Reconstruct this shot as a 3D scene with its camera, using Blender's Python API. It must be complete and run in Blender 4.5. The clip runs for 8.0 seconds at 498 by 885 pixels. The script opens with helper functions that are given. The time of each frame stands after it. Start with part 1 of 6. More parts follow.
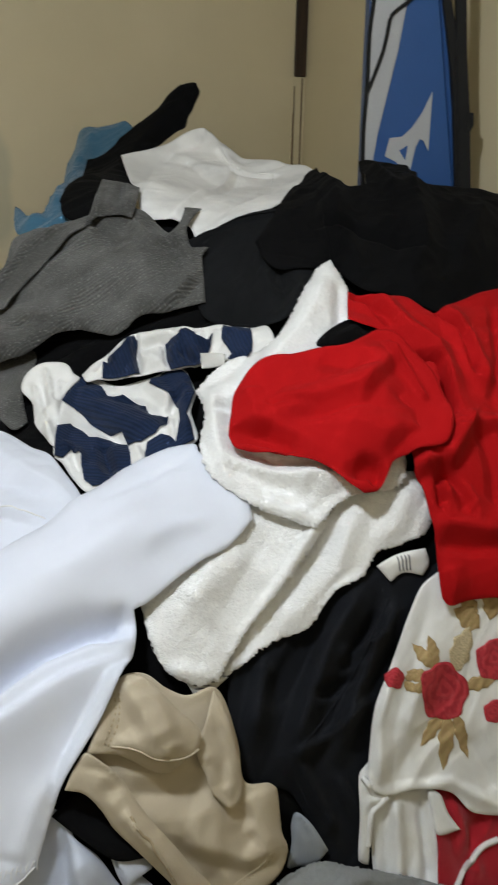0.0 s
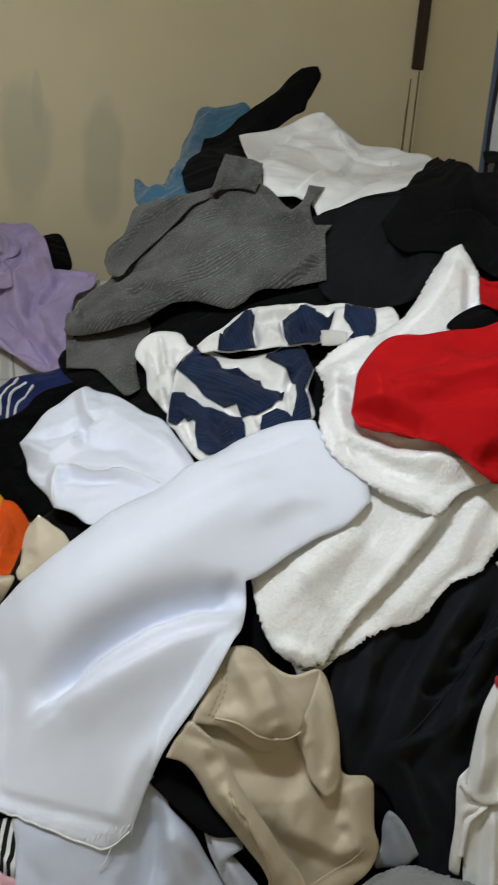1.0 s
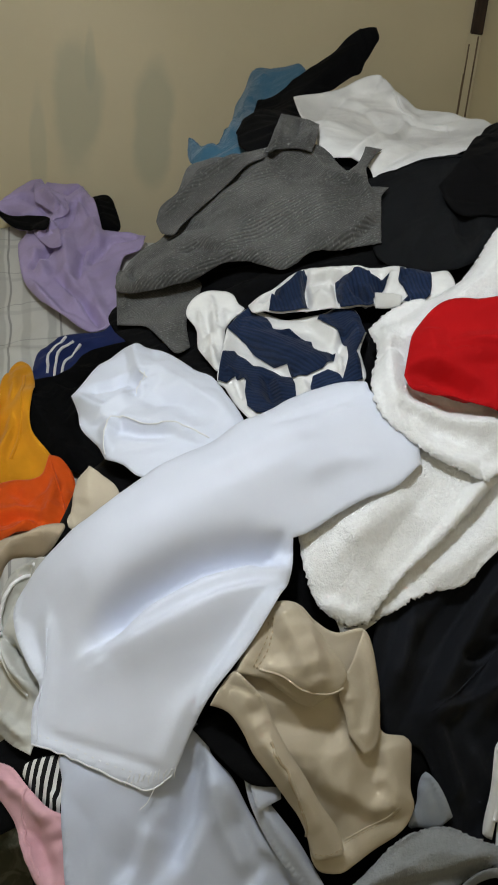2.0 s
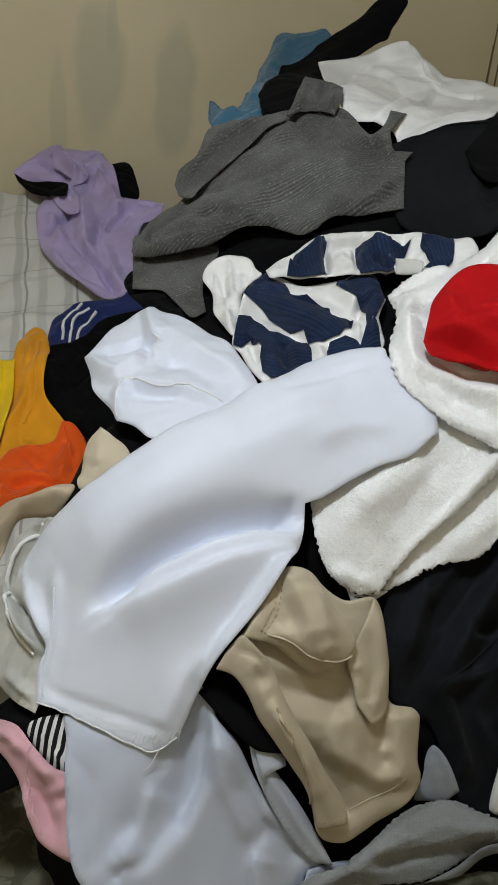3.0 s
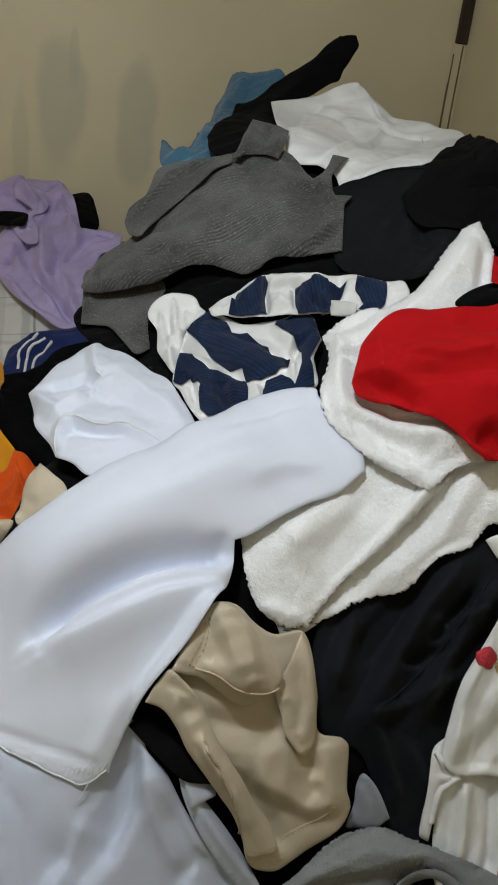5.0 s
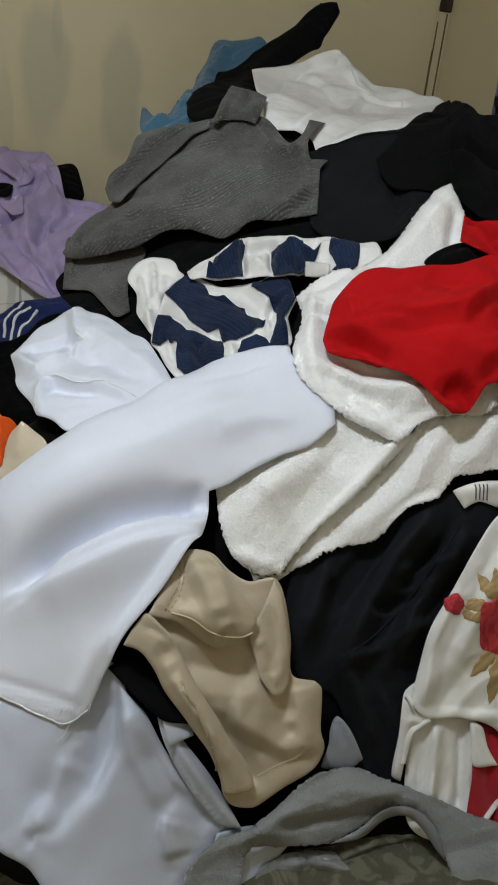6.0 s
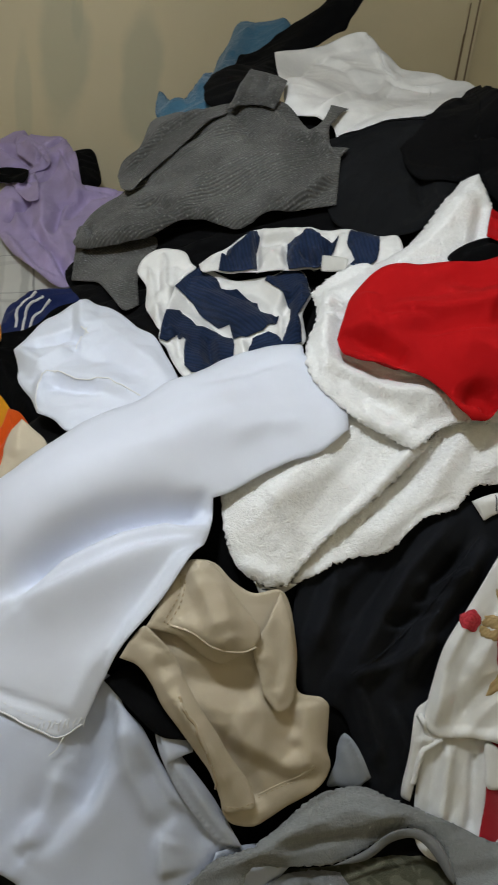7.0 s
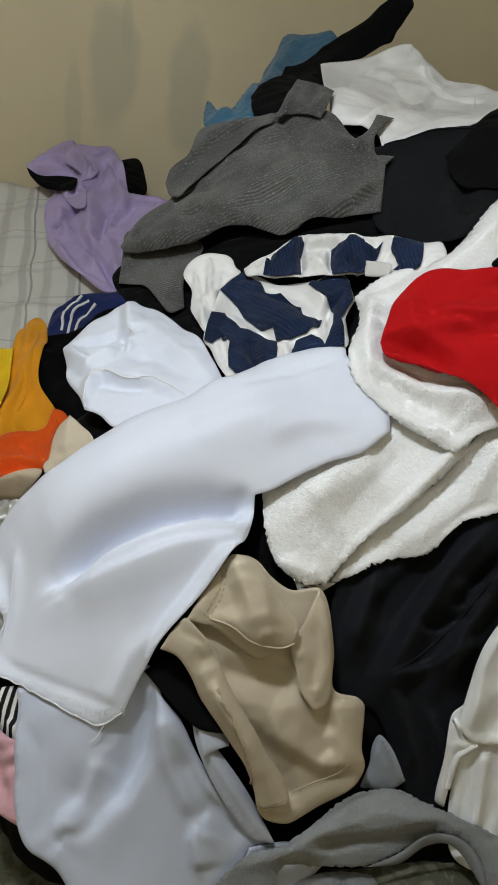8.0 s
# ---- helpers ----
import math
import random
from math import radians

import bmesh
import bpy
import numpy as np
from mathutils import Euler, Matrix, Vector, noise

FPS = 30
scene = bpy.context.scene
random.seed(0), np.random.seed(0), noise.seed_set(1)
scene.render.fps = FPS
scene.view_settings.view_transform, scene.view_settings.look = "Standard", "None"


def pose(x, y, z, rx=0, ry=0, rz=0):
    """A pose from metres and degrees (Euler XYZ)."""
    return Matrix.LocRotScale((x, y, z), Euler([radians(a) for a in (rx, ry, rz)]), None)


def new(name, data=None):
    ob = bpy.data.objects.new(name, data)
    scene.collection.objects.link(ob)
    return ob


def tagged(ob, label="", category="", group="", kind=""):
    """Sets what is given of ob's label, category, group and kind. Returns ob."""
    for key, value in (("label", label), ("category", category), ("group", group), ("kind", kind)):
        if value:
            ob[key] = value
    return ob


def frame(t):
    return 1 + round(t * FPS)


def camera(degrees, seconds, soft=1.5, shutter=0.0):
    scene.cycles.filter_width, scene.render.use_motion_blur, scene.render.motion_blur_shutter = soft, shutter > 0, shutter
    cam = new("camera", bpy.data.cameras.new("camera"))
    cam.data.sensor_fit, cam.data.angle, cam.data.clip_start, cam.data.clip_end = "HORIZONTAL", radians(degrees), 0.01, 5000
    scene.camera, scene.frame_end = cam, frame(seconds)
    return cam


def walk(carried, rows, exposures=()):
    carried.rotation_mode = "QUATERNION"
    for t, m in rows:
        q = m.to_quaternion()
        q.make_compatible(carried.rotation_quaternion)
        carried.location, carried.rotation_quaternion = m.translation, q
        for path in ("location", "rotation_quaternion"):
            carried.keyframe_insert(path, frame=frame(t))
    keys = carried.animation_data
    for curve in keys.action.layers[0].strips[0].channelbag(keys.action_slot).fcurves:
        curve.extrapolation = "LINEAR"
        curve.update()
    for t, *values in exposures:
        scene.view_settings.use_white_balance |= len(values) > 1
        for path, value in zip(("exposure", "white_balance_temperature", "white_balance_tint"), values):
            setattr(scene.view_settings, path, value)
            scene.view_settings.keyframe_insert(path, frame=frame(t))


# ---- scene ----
cam = camera(36.4, 8.0, 1.3, 0.5)
METRES, EYE, TILT, LEAN, TURN = 0.55, 1.5, -20.0, -0.9, 0.0
ROWS = [
    (0.0, 0.0, 0.0, 0.0, 0.0, 0.0, 0.0),
    (0.5, -0.0809, 0.0169, 0.0031, 2.62, 0.66, -2.36),
    (1.0, -0.1559, 0.0562, -0.0841, 4.79, 0.06, -4.54),
    (1.5, -0.2017, 0.0387, -0.1115, 6.33, -0.97, -5.75),
    (3.0, -0.1888, 0.0818, -0.1826, 8.62, -3.6, -7.87),
    (3.5, -0.2223, 0.1066, -0.1568, 9.02, -3.77, -8.43),
    (4.0, -0.2005, 0.1228, -0.126, 8.53, -3.24, -8.79),
    (4.5, -0.1292, 0.0804, -0.0839, 7.48, -1.91, -8.67),
    (6.0, 0.0048, -0.0306, -0.1625, 6.6, -3.59, -7.67),
    (6.5, 0.0394, 0.0653, -0.1452, 6.92, -4.41, -7.77),
    (7.0, 0.0278, 0.0791, -0.1186, 8.48, -4.83, -8.63),
    (7.5, -0.0119, 0.0425, -0.1527, 10.57, -4.69, -9.46),
    (8.0, 0.0157, 0.0401, -0.1546, 11.12, -4.32, -9.69),
]
walk(cam, [(t, pose(0, 0, EYE, TILT, LEAN, TURN) @ pose(METRES * x, METRES * y, METRES * z, 90 + pitch, roll, yaw)) for t, x, y, z, yaw, pitch, roll in ROWS],
     [(0.0, 0.06), (0.5, -0.02), (1.0, -0.04), (2.0, -0.10), (3.5, -0.12), (4.5, -0.16), (6.0, -0.18), (7.0, -0.14), (8.0, -0.10)])

# ---- light: one ceiling lamp, a little daylight-coloured room air ----
world = bpy.data.worlds.new("room_air")
scene.world = world
world.use_nodes = True
world.node_tree.nodes["Background"].inputs[0].default_value = (0.75, 0.82, 1.0, 1)
world.node_tree.nodes["Background"].inputs[1].default_value = 0.05
lamp_data = bpy.data.lights.new("ceiling_lamp_light", "POINT")
lamp_data.shadow_soft_size, lamp_data.energy, lamp_data.color = 0.06, 64, (0.88, 0.95, 1.01)
LAMP = (-0.42, 0.23, 2.60)
lamp_light = new("ceiling_lamp_light", lamp_data)
lamp_light.matrix_world = pose(LAMP[0], LAMP[1], LAMP[2] - 0.18)

# ---- materials ----
M = {}


def nodes_of(name):
    m = bpy.data.materials.new(name)
    m.use_nodes = True
    t = m.node_tree
    return m, t, t.nodes["Principled BSDF"]


def add(t, kind, **values):
    n = t.nodes.new(kind)
    for k, v in values.items():
        if k in n.inputs:
            n.inputs[k].default_value = v
    return n


def maths(t, op, a, b=None):
    n = t.nodes.new("ShaderNodeMath")
    n.operation = op
    for i, v in enumerate((a, b)):
        if v is None:
            continue
        if isinstance(v, (int, float)):
            n.inputs[i].default_value = v
        else:
            t.links.new(v, n.inputs[i])
    return n.outputs[0]


def mixed(t, fac, a, b):
    n = t.nodes.new("ShaderNodeMix")
    n.data_type = "RGBA"
    for i, v in ((0, fac), (6, a), (7, b)):
        if isinstance(v, (int, float)):
            n.inputs[i].default_value = v
        elif isinstance(v, tuple):
            n.inputs[i].default_value = (*v, 1)
        else:
            t.links.new(v, n.inputs[i])
    return n.outputs[2]


def ramp(t, fac, lo, hi):
    n = t.nodes.new("ShaderNodeMapRange")
    n.interpolation_type = "SMOOTHSTEP"
    t.links.new(fac, n.inputs[0])
    n.inputs[1].default_value, n.inputs[2].default_value = lo, hi
    return n.outputs[0]


def uv_of(t, turn=0.0, scale=(1, 1, 1)):
    uv = t.nodes.new("ShaderNodeUVMap")
    uv.uv_map = "UVMap"
    mp = t.nodes.new("ShaderNodeMapping")
    mp.inputs["Rotation"].default_value = (0, 0, radians(turn))
    mp.inputs["Scale"].default_value = scale
    t.links.new(uv.outputs[0], mp.inputs[0])
    return mp.outputs[0]


def tex(t, kind, vec, out=0, **values):
    n = add(t, kind, **values)
    t.links.new(vec, n.inputs["Vector"])
    return n.outputs[out]


def bump(t, bsdf, height, strength, distance):
    b = t.nodes.new("ShaderNodeBump")
    b.inputs["Strength"].default_value, b.inputs["Distance"].default_value = strength, distance
    t.links.new(height, b.inputs["Height"])
    t.links.new(b.outputs[0], bsdf.inputs["Normal"])


def fabric(key, colour, weave=900.0, relief=0.3, rough=0.85, sheen=0.15, fleck=0.08, rib=0.0, rib_turn=0.0, second=None, crease=0.16, groove_shade=0.0):
    """Woven or knitted cloth: fine weave, soft creases, uneven dye and lint."""
    m, t, p = nodes_of(key)
    vec = uv_of(t)
    fine = tex(t, "ShaderNodeTexNoise", vec, Scale=weave, Detail=3.0)
    broad = tex(t, "ShaderNodeTexNoise", vec, Scale=9.0, Detail=4.0)
    rumple = tex(t, "ShaderNodeTexNoise", vec, Scale=38.0, Detail=5.0, Distortion=0.8)
    light = tuple(min(1.0, c * (1 + fleck) + 0.01 * fleck) for c in colour)
    dark = tuple(c * (1 - 1.6 * fleck) for c in colour)
    col = mixed(t, ramp(t, broad, 0.3, 0.7), dark, light)
    col = mixed(t, maths(t, "MULTIPLY", ramp(t, fine, 0.52, 0.75), 0.35), col, second or tuple(min(1, c * 1.25) for c in colour))
    height = maths(t, "ADD", maths(t, "MULTIPLY", fine, 0.4), maths(t, "MULTIPLY", rumple, crease))
    if rib:
        wave = add(t, "ShaderNodeTexWave", Scale=rib, Distortion=1.4, Detail=3.0)
        t.links.new(uv_of(t, rib_turn), wave.inputs["Vector"])
        height = maths(t, "ADD", height, maths(t, "MULTIPLY", wave.outputs[1], 0.5))
        if groove_shade:
            # shade in the hollows between the ribs, put into the colour
            col = mixed(t, maths(t, "MULTIPLY", ramp(t, wave.outputs[1], 0.55, 0.1), groove_shade), col, tuple(c * 0.35 for c in colour))
    t.links.new(col, p.inputs["Base Color"])
    bump(t, p, height, relief, 0.004)
    p.inputs["Roughness"].default_value = rough
    p.inputs["Sheen Weight"].default_value, p.inputs["Sheen Roughness"].default_value = sheen, 0.5
    p.inputs["Specular IOR Level"].default_value = 0.06 if max(colour) < 0.03 else 0.2
    M[key] = m
    return m, t, p


def terry(key, colour):
    # loose tufts: the light reaches all sides of them, so they shade with the cloth that they stand on
    m, t, p = nodes_of(key + "_tufts")
    way = add(t, "ShaderNodeCombineXYZ", X=0.0, Y=-0.6157, Z=0.788)
    t.links.new(way.outputs[0], p.inputs["Normal"])
    p.inputs["Base Color"].default_value, p.inputs["Roughness"].default_value = (*colour, 1), 0.95
    p.inputs["Specular IOR Level"].default_value = 0.0
    M[key + "_tufts"] = m
    m, t, p = nodes_of(key)
    vec = uv_of(t)
    loops = tex(t, "ShaderNodeTexVoronoi", vec, Scale=520.0)
    tuft = tex(t, "ShaderNodeTexNoise", vec, Scale=170.0, Detail=5.0)
    broad = tex(t, "ShaderNodeTexNoise", vec, Scale=14.0, Detail=3.0)
    col = mixed(t, ramp(t, tuft, 0.3, 0.7), tuple(c * 0.975 for c in colour), tuple(min(1, c * 1.04) for c in colour))
    col = mixed(t, maths(t, "MULTIPLY", ramp(t, broad, 0.4, 0.7), 0.3), col, tuple(c * 0.95 for c in colour))
    t.links.new(col, p.inputs["Base Color"])
    bump(t, p, maths(t, "ADD", maths(t, "MULTIPLY", loops, -0.6), maths(t, "MULTIPLY", tuft, 1.4)), 0.45, 0.004)
    p.inputs["Roughness"].default_value = 0.95
    p.inputs["Sheen Weight"].default_value = 0.3
    M[key] = m


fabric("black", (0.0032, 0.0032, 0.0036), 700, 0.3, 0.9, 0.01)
fabric("black_tech", (0.010, 0.011, 0.014), 1200, 0.25, 0.7, 0.02)
fabric("charcoal", (0.0075, 0.008, 0.009), 900, 0.2, 0.85, 0.02)
fabric("white_knit", (0.80, 0.79, 0.77), 700, 0.25)
fabric("polo", (0.71, 0.745, 0.84), 1500, 0.14, 0.62, 0.2, 0.02)
# the polo's cloth again, shade under the sleeve put into a darker base
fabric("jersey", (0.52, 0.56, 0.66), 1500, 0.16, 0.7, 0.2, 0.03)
fabric("grey_white", (0.53, 0.525, 0.48), 800, 0.35)
fabric("cream", (0.82, 0.82, 0.81), 800, 0.3)
fabric("blouse", (0.86, 0.86, 0.85), 1000, 0.22)
fabric("red", (0.40, 0.0015, 0.003), 1000, 0.22, 0.9, 0.0, 0.04)
fabric("crimson", (0.38, 0.012, 0.022), 900, 0.3)
fabric("beige", (0.55, 0.475, 0.355), 1100, 0.35, 0.95, 0.03, 0.05, crease=0.06)
fabric("tan", (0.50, 0.40, 0.28), 900, 0.3)
fabric("slate", (0.32, 0.35, 0.39), 800, 0.3)
fabric("lilac", (0.43, 0.35, 0.57), 900, 0.25)
fabric("navy", (0.012, 0.022, 0.10), 900, 0.3)
fabric("mustard", (0.78, 0.33, 0.01), 900, 0.25)
fabric("yellow", (0.85, 0.56, 0.01), 900, 0.25)
fabric("orange", (0.80, 0.10, 0.006), 900, 0.3)
fabric("pink", (0.66, 0.38, 0.42), 900, 0.35)
fabric("cyan", (0.12, 0.45, 0.60), 900, 0.3)
fabric("label", (0.60, 0.59, 0.56), 1400, 0.1)
fabric("pale_leaf", (0.60, 0.50, 0.32), 400, 0.15, 0.85, 0.1, 0.2)
fabric("charcoal_knit", (0.030, 0.030, 0.031), 600, 0.4, 0.95, 0.05, 0.1)
fabric("grey_band", (0.17, 0.175, 0.18), 800, 0.3)
fabric("ink", (0.12, 0.12, 0.13), 800, 0.05)
fabric("thread", (0.80, 0.80, 0.80), 800, 0.05)
fabric("beige_thread", (0.42, 0.33, 0.21), 800, 0.05)
fabric("grey_rib", (0.098, 0.097, 0.093), 240, 0.5, 0.95, 0.1, 0.25, rib=66, rib_turn=62, second=(0.42, 0.42, 0.40), groove_shade=0.4)
fabric("navy_rib", (0.0095, 0.021, 0.058), 900, 0.4, 0.9, 0.05, 0.15, rib=48, groove_shade=0.5)
terry("terry", (0.92, 0.92, 0.915))
terry("grey_terry", (0.23, 0.24, 0.245))
terry("teal", (0.034, 0.115, 0.185))


def rose_print():
    """Petals of a printed rose, round the middle of the motif."""
    m, t, p = nodes_of("rose_print")
    vec = uv_of(t)
    wave = add(t, "ShaderNodeTexWave", Scale=0.9, Distortion=11.0, Detail=2.0)
    wave.inputs["Detail Scale"].default_value = 1.6
    wave.wave_type, wave.rings_direction = "RINGS", "Z"
    t.links.new(vec, wave.inputs["Vector"])
    spot = tex(t, "ShaderNodeTexNoise", vec, Scale=4.0, Detail=4.0)
    col = mixed(t, ramp(t, wave.outputs[1], 0.15, 0.75), (0.40, 0.020, 0.034), (0.52, 0.035, 0.05))
    col = mixed(t, maths(t, "MULTIPLY", ramp(t, spot, 0.45, 0.75), 0.45), col, (0.62, 0.10, 0.11))
    t.links.new(col, p.inputs["Base Color"])
    p.inputs["Roughness"].default_value = 0.9
    M["rose"] = m


def leaf_print():
    m, t, p = nodes_of("leaf_print")
    vec = uv_of(t)
    vein = add(t, "ShaderNodeTexWave", Scale=0.55, Distortion=2.5, Detail=1.0)
    t.links.new(uv_of(t, 45), vein.inputs["Vector"])
    spot = tex(t, "ShaderNodeTexNoise", vec, Scale=2.5, Detail=4.0)
    col = mixed(t, ramp(t, vein.outputs[1], 0.2, 0.8), (0.36, 0.24, 0.11), (0.47, 0.33, 0.16))
    col = mixed(t, ramp(t, spot, 0.4, 0.7), col, (0.40, 0.30, 0.13))
    t.links.new(col, p.inputs["Base Color"])
    p.inputs["Roughness"].default_value = 0.9
    M["leaf_print"] = m


rose_print(), leaf_print()


def striped(key, dark, light, period, share, rib=0.0):
    m, t, p = nodes_of(key)
    vec = uv_of(t)
    warp = tex(t, "ShaderNodeTexNoise", vec, Scale=14.0, Detail=2.0)
    sep = t.nodes.new("ShaderNodeSeparateXYZ")
    t.links.new(vec, sep.inputs[0])
    s = maths(t, "ADD", maths(t, "DIVIDE", sep.outputs[0], period), maths(t, "MULTIPLY", warp, 0.35))
    band = maths(t, "FRACT", s)
    edge = maths(t, "ABSOLUTE", maths(t, "SUBTRACT", band, 0.5))
    fac = ramp(t, edge, share / 2 - 0.015, share / 2 + 0.015)
    fine = tex(t, "ShaderNodeTexNoise", vec, Scale=900.0, Detail=3.0)
    rib_wave = maths(t, "SINE", maths(t, "MULTIPLY", sep.outputs[0], rib or 900.0))
    dark_col = mixed(t, ramp(t, rib_wave, 0.0, 1.0), tuple(c * 0.75 for c in dark), dark)
    col = mixed(t, fac, dark_col, light)
    col = mixed(t, maths(t, "MULTIPLY", ramp(t, fine, 0.4, 0.7), 0.25), col, mixed(t, fac, tuple(c * 1.5 for c in dark), tuple(c * 0.85 for c in light)))
    t.links.new(col, p.inputs["Base Color"])
    bump(t, p, maths(t, "ADD", maths(t, "MULTIPLY", rib_wave, 0.25), maths(t, "MULTIPLY", fine, 0.3)), 0.35, 0.003)
    p.inputs["Roughness"].default_value, p.inputs["Specular IOR Level"].default_value = 0.9, 0.15
    M[key] = m


striped("zebra", (0.012, 0.012, 0.013), (0.72, 0.71, 0.69), 0.011, 0.55)


def plaster(key, stains=()):
    m, t, p = nodes_of("painted_" + key)
    co = t.nodes.new("ShaderNodeTexCoord")
    vec = co.outputs["Object"]
    broad = tex(t, "ShaderNodeTexNoise", vec, Scale=1.3, Detail=5.0)
    fine = tex(t, "ShaderNodeTexNoise", vec, Scale=70.0, Detail=6.0)
    col = mixed(t, ramp(t, broad, 0.3, 0.7), (0.61, 0.525, 0.335), (0.68, 0.585, 0.385))
    sep = t.nodes.new("ShaderNodeSeparateXYZ")
    t.links.new(vec, sep.inputs[0])
    streak = tex(t, "ShaderNodeTexNoise", vec, Scale=5.0, Detail=4.0)
    for x, z, half, high, k in stains:
        # damp runs: narrow patches with soft, uneven borders
        dx = maths(t, "DIVIDE", maths(t, "SUBTRACT", sep.outputs[0], x), half)
        dz = maths(t, "DIVIDE", maths(t, "SUBTRACT", sep.outputs[2], z), high)
        far = maths(t, "SQRT", maths(t, "ADD", maths(t, "MULTIPLY", dx, dx), maths(t, "MULTIPLY", dz, dz)))
        far = maths(t, "ADD", far, maths(t, "MULTIPLY", maths(t, "SUBTRACT", streak, 0.5), 1.0))
        patch = maths(t, "MULTIPLY", maths(t, "SUBTRACT", 1.0, ramp(t, far, 0.65, 1.15)), k)
        col = mixed(t, patch, col, (0.37, 0.385, 0.275))
    t.links.new(col, p.inputs["Base Color"])
    bump(t, p, fine, 0.12, 0.004)
    p.inputs["Roughness"].default_value = 0.6
    M[key] = m


def wood(key, a, b):
    m, t, p = nodes_of(key)
    co = t.nodes.new("ShaderNodeTexCoord")
    mp = t.nodes.new("ShaderNodeMapping")
    mp.inputs["Scale"].default_value = (30, 30, 2.5)
    t.links.new(co.outputs["Object"], mp.inputs[0])
    grain = tex(t, "ShaderNodeTexNoise", mp.outputs[0], Scale=2.0, Detail=6.0, Distortion=0.6)
    t.links.new(mixed(t, ramp(t, grain, 0.3, 0.7), a, b), p.inputs["Base Color"])
    bump(t, p, grain, 0.3, 0.003)
    p.inputs["Roughness"].default_value = 0.6
    M[key] = m


def plaid():
    m, t, p = nodes_of("plaid_sheet")
    vec = uv_of(t)
    sep = t.nodes.new("ShaderNodeSeparateXYZ")
    warp = tex(t, "ShaderNodeTexNoise", vec, Scale=5.0, Detail=2.0)
    t.links.new(vec, sep.inputs[0])
    fine = tex(t, "ShaderNodeTexNoise", vec, Scale=700.0, Detail=3.0)
    col = mixed(t, fine, (0.56, 0.55, 0.50), (0.66, 0.65, 0.60))
    for axis, period, at, half, shade, k in ((0, 0.14, 0.30, 0.075, (0.30, 0.30, 0.27), 0.45), (0, 0.14, 0.46, 0.022, (0.14, 0.135, 0.125), 0.6), (0, 0.14, 0.80, 0.09, (0.40, 0.395, 0.36), 0.5),
                                             (1, 0.16, 0.3, 0.05, (0.42, 0.41, 0.38), 0.4), (1, 0.16, 0.5, 0.012, (0.2, 0.19, 0.18), 0.4)):
        s = maths(t, "FRACT", maths(t, "ADD", maths(t, "DIVIDE", sep.outputs[axis], period), maths(t, "MULTIPLY", warp, 0.25)))
        line = maths(t, "SUBTRACT", 1.0, ramp(t, maths(t, "ABSOLUTE", maths(t, "SUBTRACT", s, at)), half * 0.7, half * 1.3))
        col = mixed(t, maths(t, "MULTIPLY", line, k), col, shade)
    t.links.new(col, p.inputs["Base Color"])
    bump(t, p, maths(t, "ADD", maths(t, "MULTIPLY", fine, 0.2), tex(t, "ShaderNodeTexNoise", vec, Scale=22.0, Detail=5.0)), 0.3, 0.006)
    p.inputs["Roughness"].default_value = 0.9
    p.inputs["Specular IOR Level"].default_value = 0.2
    M["plaid"] = m


def camo():
    m, t, p = nodes_of("olive_blanket")
    vec = uv_of(t)
    a = tex(t, "ShaderNodeTexNoise", vec, Scale=26.0, Detail=3.0, Distortion=1.2)
    b = tex(t, "ShaderNodeTexNoise", vec, Scale=420.0, Detail=4.0)
    col = mixed(t, ramp(t, a, 0.45, 0.58), (0.075, 0.075, 0.045), (0.15, 0.145, 0.10))
    col = mixed(t, maths(t, "MULTIPLY", b, 0.4), col, (0.05, 0.05, 0.035))
    t.links.new(col, p.inputs["Base Color"])
    bump(t, p, b, 0.38, 0.004)
    p.inputs["Roughness"].default_value = 0.95
    M["camo"] = m


def plain(key, colour, rough=0.5, metal=0.0, grain=60.0, relief=0.1):
    m, t, p = nodes_of(key)
    co = t.nodes.new("ShaderNodeTexCoord")
    n = tex(t, "ShaderNodeTexNoise", co.outputs["Object"], Scale=grain, Detail=5.0)
    t.links.new(mixed(t, n, tuple(c * 0.85 for c in colour), tuple(min(1, c * 1.12) for c in colour)), p.inputs["Base Color"])
    bump(t, p, n, relief, 0.002)
    p.inputs["Roughness"].default_value, p.inputs["Metallic"].default_value = rough, metal
    M[key] = m


STAINS = [(-0.368, 1.457, 0.085, 0.24, 0.45), (-0.629, 1.431, 0.075, 0.22, 0.45), (-0.235, 1.322, 0.03, 0.2, 0.3), (-0.408, 1.618, 0.02, 0.1, 0.3)]
plaster("wall"), plaster("stained_wall", STAINS), plaid(), camo()
wood("dark_wood", (0.020, 0.010, 0.005), (0.05, 0.026, 0.013))
wood("split_wood", (0.12, 0.075, 0.04), (0.22, 0.15, 0.085))
# floor and ceiling stay out of view, toned to cut bounced light
wood("floor_wood", (0.10, 0.085, 0.07), (0.17, 0.15, 0.13))
plain("ceiling_paint", (0.55, 0.54, 0.51), 0.8)
plain("bag_blue", (0.012, 0.075, 0.26), 0.42, grain=300)
plain("bag_silver", (0.42, 0.43, 0.45), 0.38, grain=300)
plain("bag_black", (0.0035, 0.0035, 0.004), 0.85, grain=300)
plain("lamp_rim", (0.7, 0.7, 0.7), 0.4)
m, t, p = nodes_of("lamp_glow")
p.inputs["Emission Color"].default_value, p.inputs["Emission Strength"].default_value = (1.0, 0.96, 0.9, 1), 4.0
M["glow"] = m


# ---- cloth: a garment is an outline laid on a sheet of the heap, puffed, folded and given a back ----
WORLD = {"sports_bag": (0, 0, 0)}


